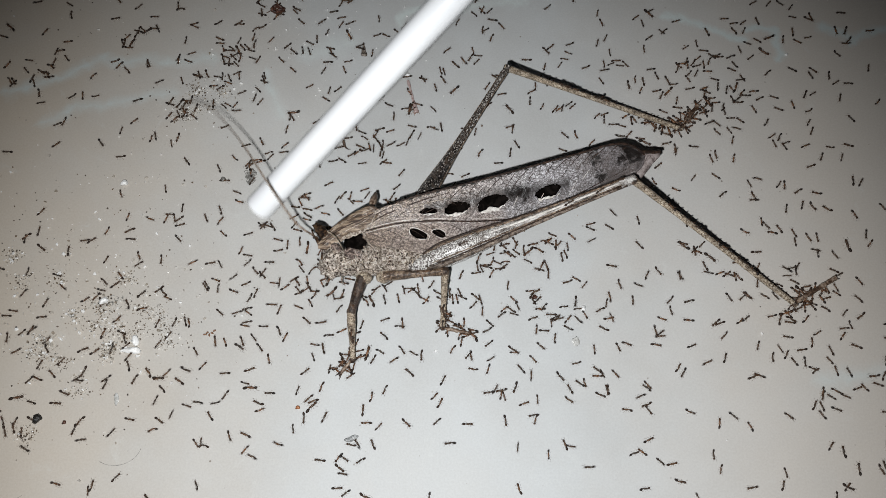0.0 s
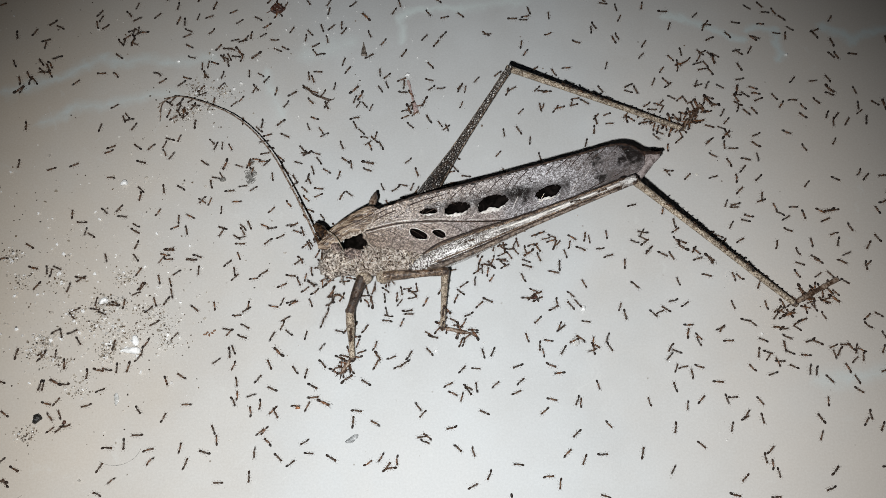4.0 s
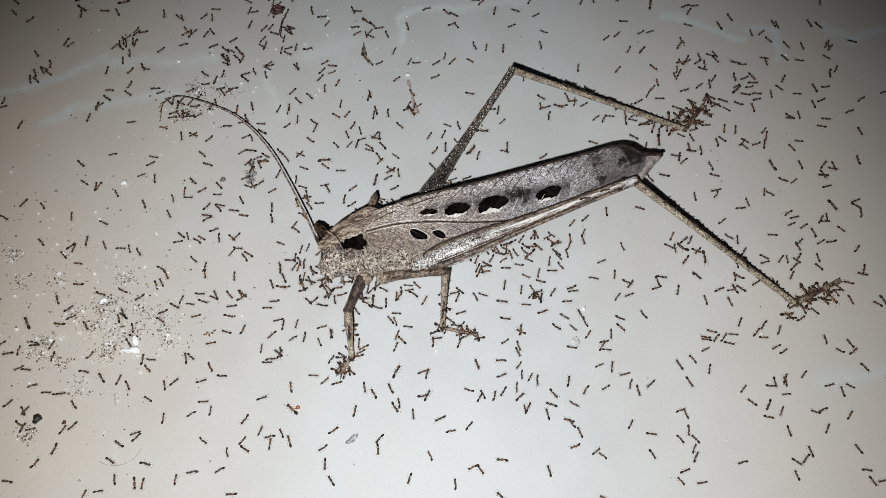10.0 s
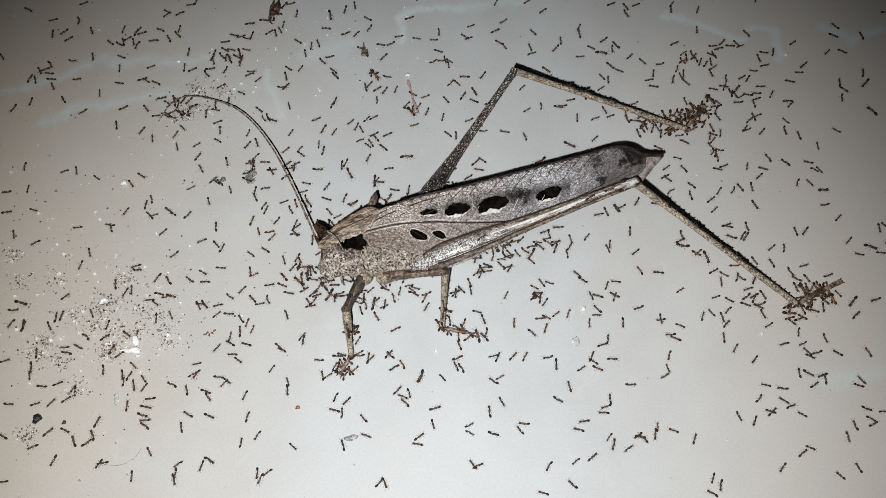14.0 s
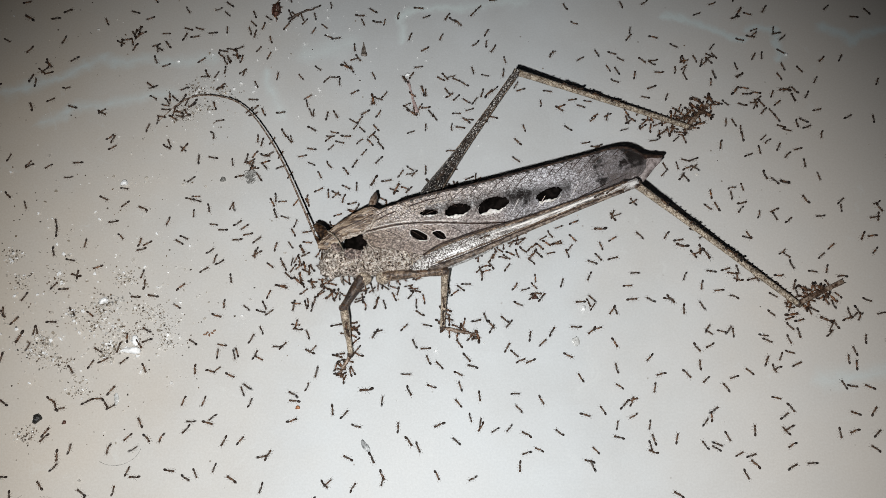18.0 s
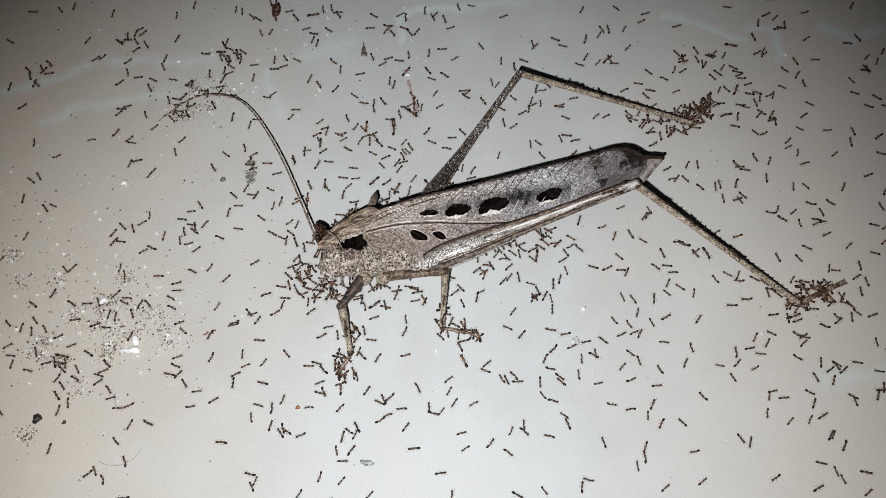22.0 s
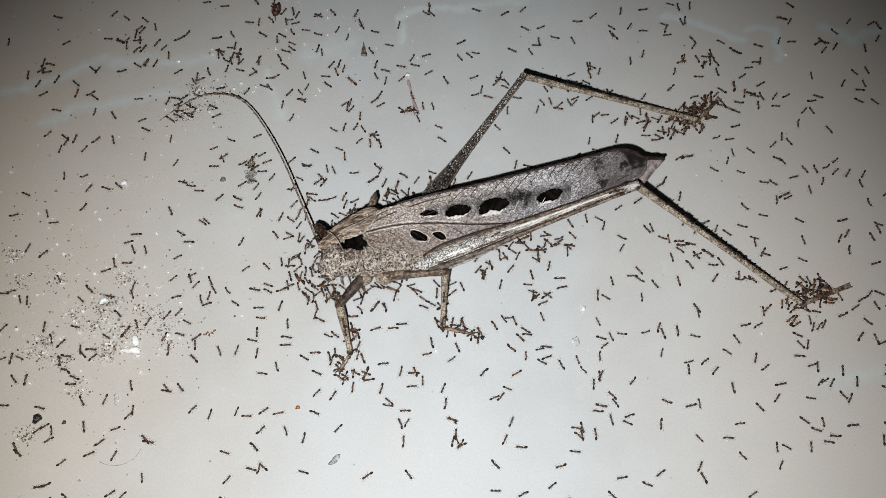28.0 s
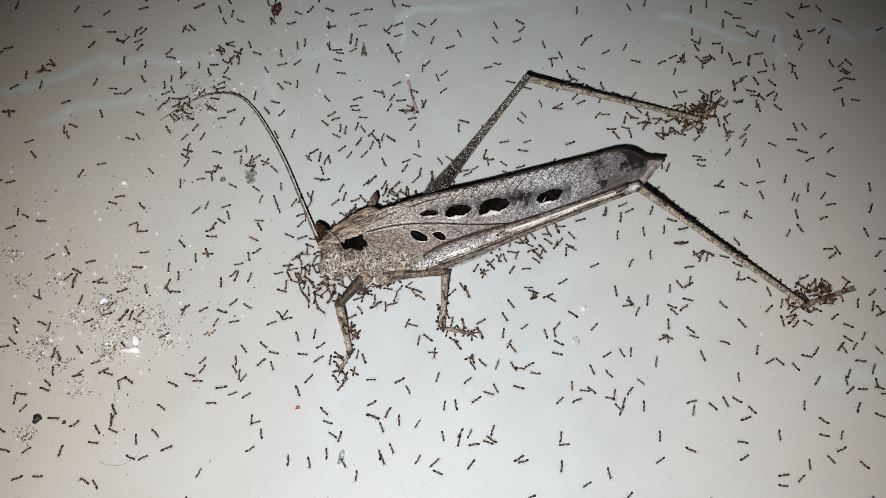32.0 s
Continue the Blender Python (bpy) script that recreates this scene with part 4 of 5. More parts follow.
def scatter(name, mat, label, count, spots, low, high, seed, heaped=0.66, sides=5):
    rnd = random.Random(seed)
    total = sum(s[4] for s in spots)
    verts, faces = [], []
    for _ in range(count):
        k = rnd.random() * total
        for cx, cy, sx, sy, w in spots:
            k -= w
            if k <= 0:
                break
        if rnd.random() < heaped:
            ux, uy = rnd.choice(NESTS)
            x, y = ux + rnd.gauss(0, 1.15), uy + rnd.gauss(0, 0.85)
        else:
            x, y = rnd.gauss(cx, sx), rnd.gauss(cy, sy)
        r = low * (high / low) ** (rnd.random() ** 1.5)
        h = r * rnd.uniform(0.7, 1.3)
        turn, long = rnd.random() * 6.3, rnd.uniform(0.35, 1.0)
        base = len(verts)
        for z, f in ((0.0, 0.85), (h * 0.6, 1.0), (h * 1.2, 0.5)):
            for i in range(sides):
                a = math.tau * i / sides
                q = f * r * rnd.uniform(0.5, 1.2)
                px, py = q * math.cos(a), q * math.sin(a) * long
                verts.append(((x + px * math.cos(turn) - py * math.sin(turn)) * MM, (y + px * math.sin(turn) + py * math.cos(turn)) * MM, z * MM))
        for j in (0, sides):
            for i in range(sides):
                faces.append((base + j + i, base + j + (i + 1) % sides, base + j + sides + (i + 1) % sides, base + j + sides + i))
        faces.append(tuple(base + 2 * sides + i for i in range(sides)))
    mesh = bpy.data.meshes.new(name)
    mesh.from_pydata(verts, [], faces)
    mesh.materials.append(mat)
    return tagged(new(name, mesh), label, "sand", kind="stuff")


SPOTS = [(-62, -12, 9, 7, 5), (-78, -6, 9, 9, 3), (-72, -18, 9, 7, 3), (-55, -15, 10, 8, 2), (-52, 32, 6, 4, 2), (-49, 37, 3, 3, 0.8), (-74, 8, 14, 12, 1.6), (-60, 15, 8, 7, 1),
         (-70, -38, 16, 9, 1), (-35, 45, 14, 10, 0.8), (-82, 50, 10, 7, 0.7), (0, 0, 70, 40, 1.5)]
scatter("pale_sand", SAND_PALE, "scattered pale sand grains on the floor", 1500, SPOTS, 0.09, 0.4, 3)
scatter("quartz_sand", CHIP, "bright white quartz grains on the floor", 400, SPOTS[:8] + [(-28, 48, 13, 8, 9), (0, 0, 75, 42, 3)], 0.1, 0.5, 9, 0.45)
scatter("dark_grit", SAND_DARK, "scattered dark brown grit on the floor", 1500, SPOTS, 0.06, 0.27, 4)


def crumb(name, mat, label, x, y, size, seed, turn=0.0, category="crumb"):
    bm = blob(bmesh.new(), (0, 0, size[2] * 0.7), size, 16, 10, 0.7, None, 1.1 / max(size))
    rnd = random.Random(seed)
    for v in bm.verts:
        v.co.z = max(0.0, v.co.z + rnd.uniform(-0.12, 0.12) * size[2])
        v.co.x += rnd.uniform(-0.08, 0.08) * size[0]
        v.co.y += rnd.uniform(-0.08, 0.08) * size[1]
    ob = tagged(link(name, bm, mat), label, category)
    ob.matrix_basis = pose(x * MM, y * MM, 0, 0, 0, turn)
    return ob


def debris(name, mat, label, x, y, rx, ry, turn, count, seed):
    """A loose heap of small irregular bits and threads."""
    rnd = random.Random(seed)
    bm = bmesh.new()
    for k in range(count):
        a, d = rnd.uniform(0, math.tau), rnd.random() ** 0.6
        px, py = rx * d * math.cos(a), ry * d * math.sin(a)
        if k % 3:
            size = rnd.uniform(0.07, 0.2)
            blob(bm, (px, py, size * 0.5), (size, size * rnd.uniform(0.4, 1), size * 0.6), 6, 4, 0.6, Matrix.Rotation(rnd.uniform(0, 3), 3, "Z"), 4.0)
        else:
            b, long = rnd.uniform(0, math.tau), rnd.uniform(0.15, 0.45)
            tube(bm, [(px - long * math.cos(b), py - long * math.sin(b), 0.05), (px, py, rnd.uniform(0.1, 0.3)), (px + long * math.cos(b + 0.5), py + long * math.sin(b + 0.5), 0.05)], [0.03, 0.045, 0.03], 4, 4)
    ob = tagged(link(name, bm, mat), label, "debris")
    ob.matrix_basis = pose(x * MM, y * MM, 0, 0, 0, turn)
    return ob


def fluff(label, x, y, rx, ry, count, seed):
    """Fine fibres that curl in small loops."""
    rnd = random.Random(seed)
    ob = tagged(new("grey_fluff"), label, "fluff")
    ob.matrix_basis = pose(x * MM, y * MM, 0)
    for _ in range(count):
        a, d, r = rnd.uniform(0, math.tau), rnd.random() ** 0.6, rnd.uniform(0.2, 0.42)
        cx, cy, turn = rx * d * math.cos(a), ry * d * math.sin(a), rnd.uniform(0, math.tau)
        pts = [(cx + r * (1 + 0.25 * math.sin(2 * k)) * math.cos(turn + 0.75 * k), cy + r * 1.1 * math.sin(turn + 0.75 * k), 0.08 + 0.05 * (k % 4)) for k in range(9)]
        part("fibre", tube(bmesh.new(), pts, [0.03] + [0.055] * 7 + [0.03], 5, 18), CRUMB_GREY, ob)
    return ob


def build_crumbs():
    crumb("white_chip", CHIP, "white flat chip among the sand", -58.8, -20.3, (1.8, 0.7, 0.5), 1)
    crumb("white_chip", CHIP, "small white chip standing on the sand", -58.4, -18.6, (0.6, 1.1, 0.5), 2, 20)
    crumb("white_chip", CHIP, "small pale chip among the sand", -65.5, -10.6, (1.0, 0.6, 0.5), 3, 30)
    crumb("white_chip", CHIP, "small white grain on the bare floor", 27.1, -12.2, (0.5, 0.6, 0.4), 4)
    crumb("glassy_flake", FLAKE_PALE, "thin translucent grey flake on the bare floor", 25.3, -18.6, (0.75, 0.85, 0.12), 44, 10, "flake")
    crumb("glassy_flake", FLAKE_PALE, "thin grey pointed flake near the sand", -60.7, -29.4, (0.45, 1.2, 0.12), 45, 8, "flake")
    crumb("white_chip", CHIP, "small pale grain beside the sand", -64.8, 14.0, (0.7, 0.6, 0.5), 5)
    for k in range(5):
        crumb("leaf_scrap", CRUMB_RUST, "rusty crumbled scrap at the sand's edge", -45.4 + 0.42 * k, -17.2 + 0.3 * math.sin(k * 2.1) + 0.12 * k, (0.35, 0.18, 0.2), 30 + k, 50 * k)
    crumb("black_crumb", CRUMB_BLACK, "black angular crumb on the floor", -74.5, -32.9, (0.85, 0.75, 0.7), 8, 30)
    crumb("orange_crumb", ORANGE, "tiny bright orange crumb on the bare floor", -26.8, -30.9, (0.42, 0.34, 0.3), 46)
    crumb("orange_crumb", CRUMB_RED, "tiny orange-brown crumb on the floor", -69.6, -33.6, (0.35, 0.35, 0.3), 9)
    fluff("clump of grey fluff in fine loops", -39.3, 15.6, 1.05, 1.55, 34, 21)
    fluff("small round tuft of grey fluff", -39.4, 18.7, 0.3, 0.3, 7, 22)
    bone = tube(bmesh.new(), [(-7.5, 37.9, 0.25), (-7.3, 37.0, 0.3), (-6.9, 35.6, 0.3), (-6.3, 33.0, 0.3), (-5.9, 31.5, 0.3), (-5.6, 30.2, 0.25)], [0.22, 0.36, 0.2, 0.28, 0.45, 0.55], 10, 30, 0.12, 0.4)
    tagged(link("dried_scrap", bone, CRUMB_PINK), "thin pinkish dried strip with wider ends", "scrap")
    crumb("white_chip", CHIP, "tiny white grain at the dried strip's end", -7.5, 39.1, (0.5, 0.45, 0.4), 17)
    debris("dried_scrap", CRUMB_RUST, "short reddish end of the dried scrap", -5.8, 30.3, 0.9, 0.4, 10, 24, 24)
    debris("grey_tuft", CRUMB_GREY, "loose grey tuft of chaff among the sand", -63.5, -10.8, 2.2, 1.5, 0, 40, 25)
    debris("soil_heap", SOIL, "brown soil crumbs among the sand", -58.5, -16.5, 2.6, 2.0, 0, 40, 26)
    debris("soil_heap", SOIL, "brown soil crumbs beside an ant trail", -71.5, -22.5, 1.6, 1.6, 0, 34, 27)
    debris("soil_heap", SOIL, "soil crumbs under the feeler's tip", -54.5, 29.0, 2.4, 1.0, 25, 36, 28)
    debris("soil_heap", SOIL, "soil crumbs above the feeler's tip", -52.5, 36.0, 2.6, 0.9, -20, 34, 29)
    debris("soil_heap", SOIL, "dark soil crumbs near the black crumb", -76.0, -36.0, 2.0, 0.9, 20, 26, 30)
    flake = tube(bmesh.new(), [(-17.3, 47.3, 0.1), (-17.2, 46.2, 0.3), (-17.1, 45.0, 0.35), (-17.0, 44.0, 0.3), (-17.0, 43.7, 0.15)], [0.1, 0.25, 0.45, 0.68, 0.35], 7, 14, 0.2, 0.4)
    tagged(link("brown_flake", flake, FLAKE), "small grey-brown pointed flake on the floor", "flake")
    crumb("brown_crumb", CRUMB_RED, "small round brown crumb", 17.8, -9.9, (0.5, 0.45, 0.4), 15)
    crumb("grey_crumb", CRUMB_GREY, "small dark crumb beside the fluff", -44.8, 14.8, (0.55, 0.5, 0.4), 16)
    for x, y, r, a0, a1, label in [(-59.5, -37.5, 4.6, -2.2, -0.2, "fine curled hair on the dusty floor"), (-78, -44, 4.0, -2.6, -0.8, "faint curled hair near the sand")]:
        pts = [(x + r * math.cos(a0 + (a1 - a0) * i / 8), y + r * 0.8 * math.sin(a0 + (a1 - a0) * i / 8), 0.07) for i in range(9)]
        tagged(link("hair", tube(bmesh.new(), pts, [0.032] * 9, 5, 24), CRUMB_GREY), label, "hair")


def build_leaf_scrap():
    """A curled cup of dry leaf, longer than wide, open at the top."""
    bm, rings = bmesh.new(), []
    for j, (r, z) in enumerate([(0.35, 0.1), (0.8, 0.15), (1.0, 0.6), (0.95, 1.1), (0.72, 1.35), (0.55, 1.2), (0.4, 0.6), (0.2, 0.3)]):
        ring = []
        for k in range(22):
            a = math.tau * k / 22
            q = r * (1 + 0.16 * noise.noise(Vector((2 * math.cos(a), 2 * math.sin(a), 0.5 * j))))
            point = 0.5 * max(0.0, math.cos(a)) ** 3
            ring.append(bm.verts.new((1.45 * q * math.cos(a) + r * point, 0.95 * q * math.sin(a), z * (1 + 0.25 * math.sin(3 * a + j)))))
        rings.append(ring)
    for a, b in zip(rings, rings[1:]):
        for k in range(22):
            bm.faces.new((a[k], a[(k + 1) % 22], b[(k + 1) % 22], b[k]))
    bm.faces.new(rings[0])
    bm.faces.new(rings[-1])
    ob = tagged(link("leaf_scrap", bm, CRUMB_RED), "dark red-brown curled scrap of dry leaf", "leaf")
    part("pale_core", blob(bmesh.new(), (0.1, 0, 0.75), (0.28, 0.2, 0.3), 10, 8, 0.3), TORN, ob, "pale dot in the curl")
    part("stalk", tube(bmesh.new(), [(-1.3, 0, 0.5), (-2.0, -0.3, 0.3), (-2.5, -0.35, 0.12)], [0.14, 0.1, 0.05], 6, 8), CRUMB_RED, ob)
    return ob


build_crumbs()
leaf_scrap = build_leaf_scrap()
scrap = crumb("wing_scrap", WING_SCRAP, "grey tattered wing scrap dragged by ants", 0, 0, (0.5, 1.35, 0.14), 41, 0, "wing")


# a bitten-off dark claw of a leg that a team of ants drags away: seconds, x, y in millimetres, turn in degrees
TWIG = [(0, -20.8, 24.3, -80), (0.4, -20.8, 26.7, -75), (0.7, -19.7, 25.9, -75), (1.0, -18.5, 27.4, -60), (1.8, -22.7, 32.9, -50), (2.0, -24.6, 32.6, -52), (3, -25.4, 32.0, -20), (6, -29.0, 40.5, -53), (8, -31.6, 42.5, -62), (10, -35.3, 51.3, -100), (12, -36.4, 51.1, -114), (13, -36.8, 51.8, -105), (14, -38.0, 54.8, -95), (17, -34.3, 54.2, -145), (19, -27.8, 55.9, -157), (21, -23.2, 61.7, -165), (24, -18.4, 67.0, -170), (32, -15.9, 71.7, -170)]


def twig_pose(t, x, y, a):
    return pose(x * MM, y * MM, 0.42 * MM, 0, 0, a)


def build_twig():
    bm = tube(bmesh.new(), [(-2.7, 0.25, 0), (-1.2, -0.1, 0.05), (0.4, -0.05, 0.1), (1.8, 0.1, 0.05), (2.7, 0.4, -0.1)], [0.16, 0.24, 0.22, 0.27, 0.12], 8, 24, 0.1)
    ob = tagged(link("leg_piece", bm, LEG_DARK), "dark thin bitten-off leg piece dragged by ants", "insect leg")
    part("hook", tube(bmesh.new(), [(2.5, 0.3, 0), (3.0, 0.75, 0.05), (3.0, 1.2, 0)], [0.14, 0.1, 0.04], 6, 8), LEG_DARK, ob)
    ob.matrix_basis = twig_pose(*TWIG[0])
    return ob


twig = build_twig()


# ---- the ants ----
def build_ant(thorax, label):
    """One ant, 2.3 mm long, its head towards its own +x, its feet on the floor."""
    bm = blob(bmesh.new(), (0.16, 0, 0.42), (0.5, 0.17, 0.165), 8, 6)
    blob(bm, (-0.3, 0, 0.39), (0.2, 0.11, 0.11), 6, 4)
    ant = tagged(link("ant", bm, thorax), label, "ant", "ants on the floor")
    part("head", blob(bmesh.new(), (0.78, 0, 0.44), (0.25, 0.21, 0.18), 8, 6), ANT_HEAD, ant)
    part("gaster", blob(bmesh.new(), (-0.7, 0, 0.44), (0.36, 0.215, 0.21), 8, 6), ANT_GASTER, ant)
    for side in (-1, 1):
        for k, (x, reach) in enumerate([(0.38, 0.4), (0.18, 0.0), (0.0, -0.45)]):
            bm = tube(bmesh.new(), [(x, side * 0.12, 0.36), (x + reach * 0.5, side * 0.34, 0.46), (x + reach, side * 0.52, 0.02)], [0.018, 0.013, 0.009], 3, 4)
            part("leg", bm, ANT_LEG, ant)
    for side in (-1, 1):
        bm = tube(bmesh.new(), [(0.95, side * 0.1, 0.5), (1.08, side * 0.3, 0.56), (1.34, side * 0.24, 0.3)], [0.016, 0.012, 0.012], 3, 4)
        part("feeler", bm, ANT_LEG, ant)
    return ant


def build_plain_ant(bend, thorax):
    """The same ant as one mesh, for the crowd; bend: its gaster and head turned aside, in degrees."""
    bm = bmesh.new()
    shapes = [(0, lambda: (blob(bm, (0.16, 0, 0.42), (0.5, 0.17, 0.165), 8, 6), blob(bm, (-0.3, 0, 0.39), (0.2, 0.11, 0.11), 6, 4))),
              (1, lambda: blob(bm, (0.78, 0, 0.44), (0.25, 0.21, 0.18), 8, 6)), (2, lambda: blob(bm, (-0.7, 0, 0.44), (0.36, 0.215, 0.21), 8, 6)), (3, lambda: ant_limbs(bm))]
    for slot, make in shapes:
        done = len(bm.faces)
        make()
        bm.faces.ensure_lookup_table()
        for f in bm.faces[done:]:
            f.material_index = slot
        if slot in (1, 2):
            turned = list({v for f in bm.faces[done:] for v in f.verts})
            bmesh.ops.rotate(bm, verts=turned, cent=((0.5, -0.25)[slot - 1], 0, 0.42), matrix=Matrix.Rotation(math.radians(bend * (0.6, 1)[slot - 1]), 3, "Z"))
    ob = link("ant", bm, thorax)
    for mat in (ANT_HEAD, ANT_GASTER, ANT_LEG):
        ob.data.materials.append(mat)
    return ob


def ant_limbs(bm):
    for side in (-1, 1):
        for x, reach in [(0.38, 0.4), (0.18, 0.0), (0.0, -0.45)]:
            tube(bm, [(x, side * 0.12, 0.36), (x + reach * 0.5, side * 0.34, 0.46), (x + reach, side * 0.52, 0.02)], [0.018, 0.013, 0.009], 3, 4)
        tube(bm, [(0.95, side * 0.1, 0.5), (1.08, side * 0.3, 0.56), (1.34, side * 0.24, 0.3)], [0.016, 0.012, 0.012], 3, 4)


ANTS = []
# gatherings: ends of a line (mm), spread, how many, how high they climb
GATHERINGS = [((49.5, 26.5), (56, 32), 2.5, 66, 1.6), ((41, 28.6), (49, 25.6), 1.1, 12, 0.3), ((64.5, -11.8), (75, -9), 2.2, 54, 0.9), ((-17, -21), (-19.5, -25), 1.7, 17, 0.6), ((-17.4, -15), (-17, -21), 1.0, 7, 1.5),
              ((-0.3, -14.5), (6, -17.4), 1.5, 20, 0.6), ((-26.2, -2.0), (-21.5, -9.8), 4.2, 54, 0.9), ((-21, -9.8), (-10, -9.6), 1.6, 11, 0.1), ((-9, -9.3), (3, -8.6), 1.8, 8, 0.1), ((5, -5.2), (26, 2.5), 2.6, 30, 0.0),
              ((-57, 30), (-47, 36), 4.0, 16, 0.1), ((-41, 15), (-39, 19), 1.6, 6, 0.3), ((-7, 30), (-6, 35), 1.4, 6, 0.1), ((-37, 53), (-36, 56), 1.6, 5, 0.1),
              ((20, 31.5), (47, 26.5), 1.0, 12, 0.4), ((44, 3), (64, -9), 1.1, 8, 0.3), ((-24, 2), (-15, 7), 1.3, 10, 0.3), ((-10, 8), (20, 18), 1.0, 10, 0.0),
              ((-22, 8), (4, 15), 3.2, 44, 0.05), ((17, -10), (19, -8), 1.2, 5, 0.0), ((-69, 46), (-66, 50), 1.8, 8, 0.1), ((-47, 42), (-44, 45), 2.0, 9, 0.1), ((-88, 38), (-84, 41), 1.8, 6, 0.1),
              ((-18, 26), (-14, 24), 2.2, 7, 0.0), ((52, 41), (58, 44), 2.6, 9, 0.0), ((62, 36), (66, 33), 2.4, 8, 0.0), ((-30, 4), (-28, 10), 1.8, 6, 0.0)]
# where walkers like to go: centre, spread, weight
HAUNTS = [(-66, -14, 20, 16, 2.6), (-74, -26, 14, 12, 1.4), (-50, 47, 26, 11, 3.4), (-80, 34, 16, 18, 1.1), (52, 29, 11, 10, 2.3), (72, -13, 12, 12, 2.1), (-16, -18, 16, 10, 1.3), (14, -11, 16, 8, 1.8), (-8, 33, 20, 13, 3.5),
          (-31, 2, 11, 14, 2.4), (56, 45, 24, 10, 2.3), (78, -30, 18, 12, 1.3), (0, -32, 60, 13, 3.6), (30, -16, 22, 12, 1.8), (75, 22, 18, 20, 0.8), (0, 10, 90, 50, 2.8)]
AXIS_A, AXIS_B = Vector((-20, -2.5)), Vector((37, 14))


def beside_body(p):
    """Distance from the body's long axis in plan."""
    d = AXIS_B - AXIS_A
    s = max(0.0, min(1.0, (p - AXIS_A).dot(d) / d.length_squared))
    q = AXIS_A + d * s
    return (p - q).length - (6.2 - 2.6 * s), (p - q)


def build_ants(walkers):
    firsts = [build_ant(ANT_THORAX, "small dark brown ant running over the floor"), build_ant(ANT_AMBER, "small amber-brown ant gathered at the dead katydid")]
    crowds = [[build_plain_ant(a, mat) for a in (0, -24, 20, 9, -12)] for mat in (ANT_THORAX, ANT_AMBER)]
    bends = random.Random(77)
    swarm = tagged(new("ant_swarm"), "countless small brown ants running over the floor", "ants", kind="stuff")
    for plain in crowds[0] + crowds[1]:
        plain.parent = swarm

    def add(rows, single, amber=0):
        """One more ant: a thing of its own, or one of the uncounted crowd."""
        first, plain = firsts[amber], bends.choice(crowds[amber])
        for o in (first, plain):
            o.scale = [rnd.choice((0.88, 0.94, 0.98, 1.02, 1.06, 0.92, 1.0, 1.04, 0.96, 1.0, 1.34 if amber else 1.1))] * 3
        for o in first.children:
            kind = o.name.split(".")[0]
            if kind in ("gaster", "head"):
                hub = Vector((-0.25 if kind == "gaster" else 0.5, 0, 0.42)) * MM
                o.matrix_basis = Matrix.Translation(hub) @ Matrix.Rotation(bends.gauss(0, 0.25), 4, "Z") @ Matrix.Translation(-hub)
        ANTS.append((copy_thing(first if single else plain, rows[0][1]), rows))
    rnd = random.Random(11)
    def come_from_afar(p, arrive, head):
        """Rows of an ant that strolls in from the surroundings and reaches p at that time; its last heading."""
        steps = max(3, int(arrive / 0.7))
        a, q, pts = rnd.uniform(0, math.tau), p.copy(), [p.copy()]
        pace = rnd.uniform(1.5, 6.0)
        for _ in range(steps):
            a += rnd.gauss(0, 0.55)
            q = q + Vector((math.cos(a), math.sin(a))) * pace * rnd.uniform(0.4, 1.2)
            if not inside(q):
                a += 1.6
            gap, out = beside_body(q)
            if gap < 1:
                q += out.normalized() * (1 - gap)
            pts.append(q.copy())
        pts.reverse()
        rows, last = [], None
        for k, q in enumerate(pts[:-1]):
            ahead, behind = pts[k + 1], pts[max(0, k - 1)]
            way = math.atan2(ahead.y - behind.y, ahead.x - behind.x)
            if last is not None:
                way = last + max(-1.35, min(1.35, (way - last + math.pi) % math.tau - math.pi))
            last = way
            rows.append((arrive * k / steps, pose(q.x * MM, q.y * MM, 0, 0, 0, math.degrees(way))))
        return rows, math.degrees(last)

    def inside(p):
        return -104 < p.x < 104 and -53 < p.y < 66

    # ants that hold on to the feet, the mouth and the flank
    for a, b, spread, count, climb in GATHERINGS:
        a, b = Vector(a), Vector(b)
        for _ in range(count):
            core = a.lerp(b, rnd.random())
            way = rnd.uniform(0, math.tau)
            off = Vector((math.cos(way), math.sin(way))) * abs(rnd.gauss(spread * 0.75, spread * 0.45))
            p = core + off
            gap, out = beside_body(p)
            edge = 0.3 if climb < 0.25 else -2.4
            if gap < edge:
                p += out.normalized() * (edge - gap + rnd.random() * 1.2)
            z = climb * rnd.random() ** 2 * max(0.0, 1 - off.length / (2 * spread))
            head = math.degrees(math.atan2(-off.y, -off.x)) + rnd.gauss(0, 35)
            rows, t = [], 0.0
            if (count > 50 and rnd.random() < 0.55) or (count == 44 and rnd.random() < 0.8):
                t = rnd.uniform(2, 29)
                rows, head = come_from_afar(p, t, head)
            while t < 32:
                rows.append((t, pose(p.x * MM, p.y * MM, z * MM, rnd.gauss(0, 4 + 10 * z), rnd.gauss(0, 3 + 8 * z), head)))
                t += rnd.uniform(1.0, 4.0)
                head += rnd.gauss(0, 14)
                p = p + Vector((rnd.gauss(0, 0.22), rnd.gauss(0, 0.22)))
            rows.append((32, rows[-1][1]))
            add(rows, rnd.random() < 0.54, 1 if climb > 0.25 or rnd.random() < 0.35 else 0)
    # ants that run about
    total = sum(h[4] for h in HAUNTS)

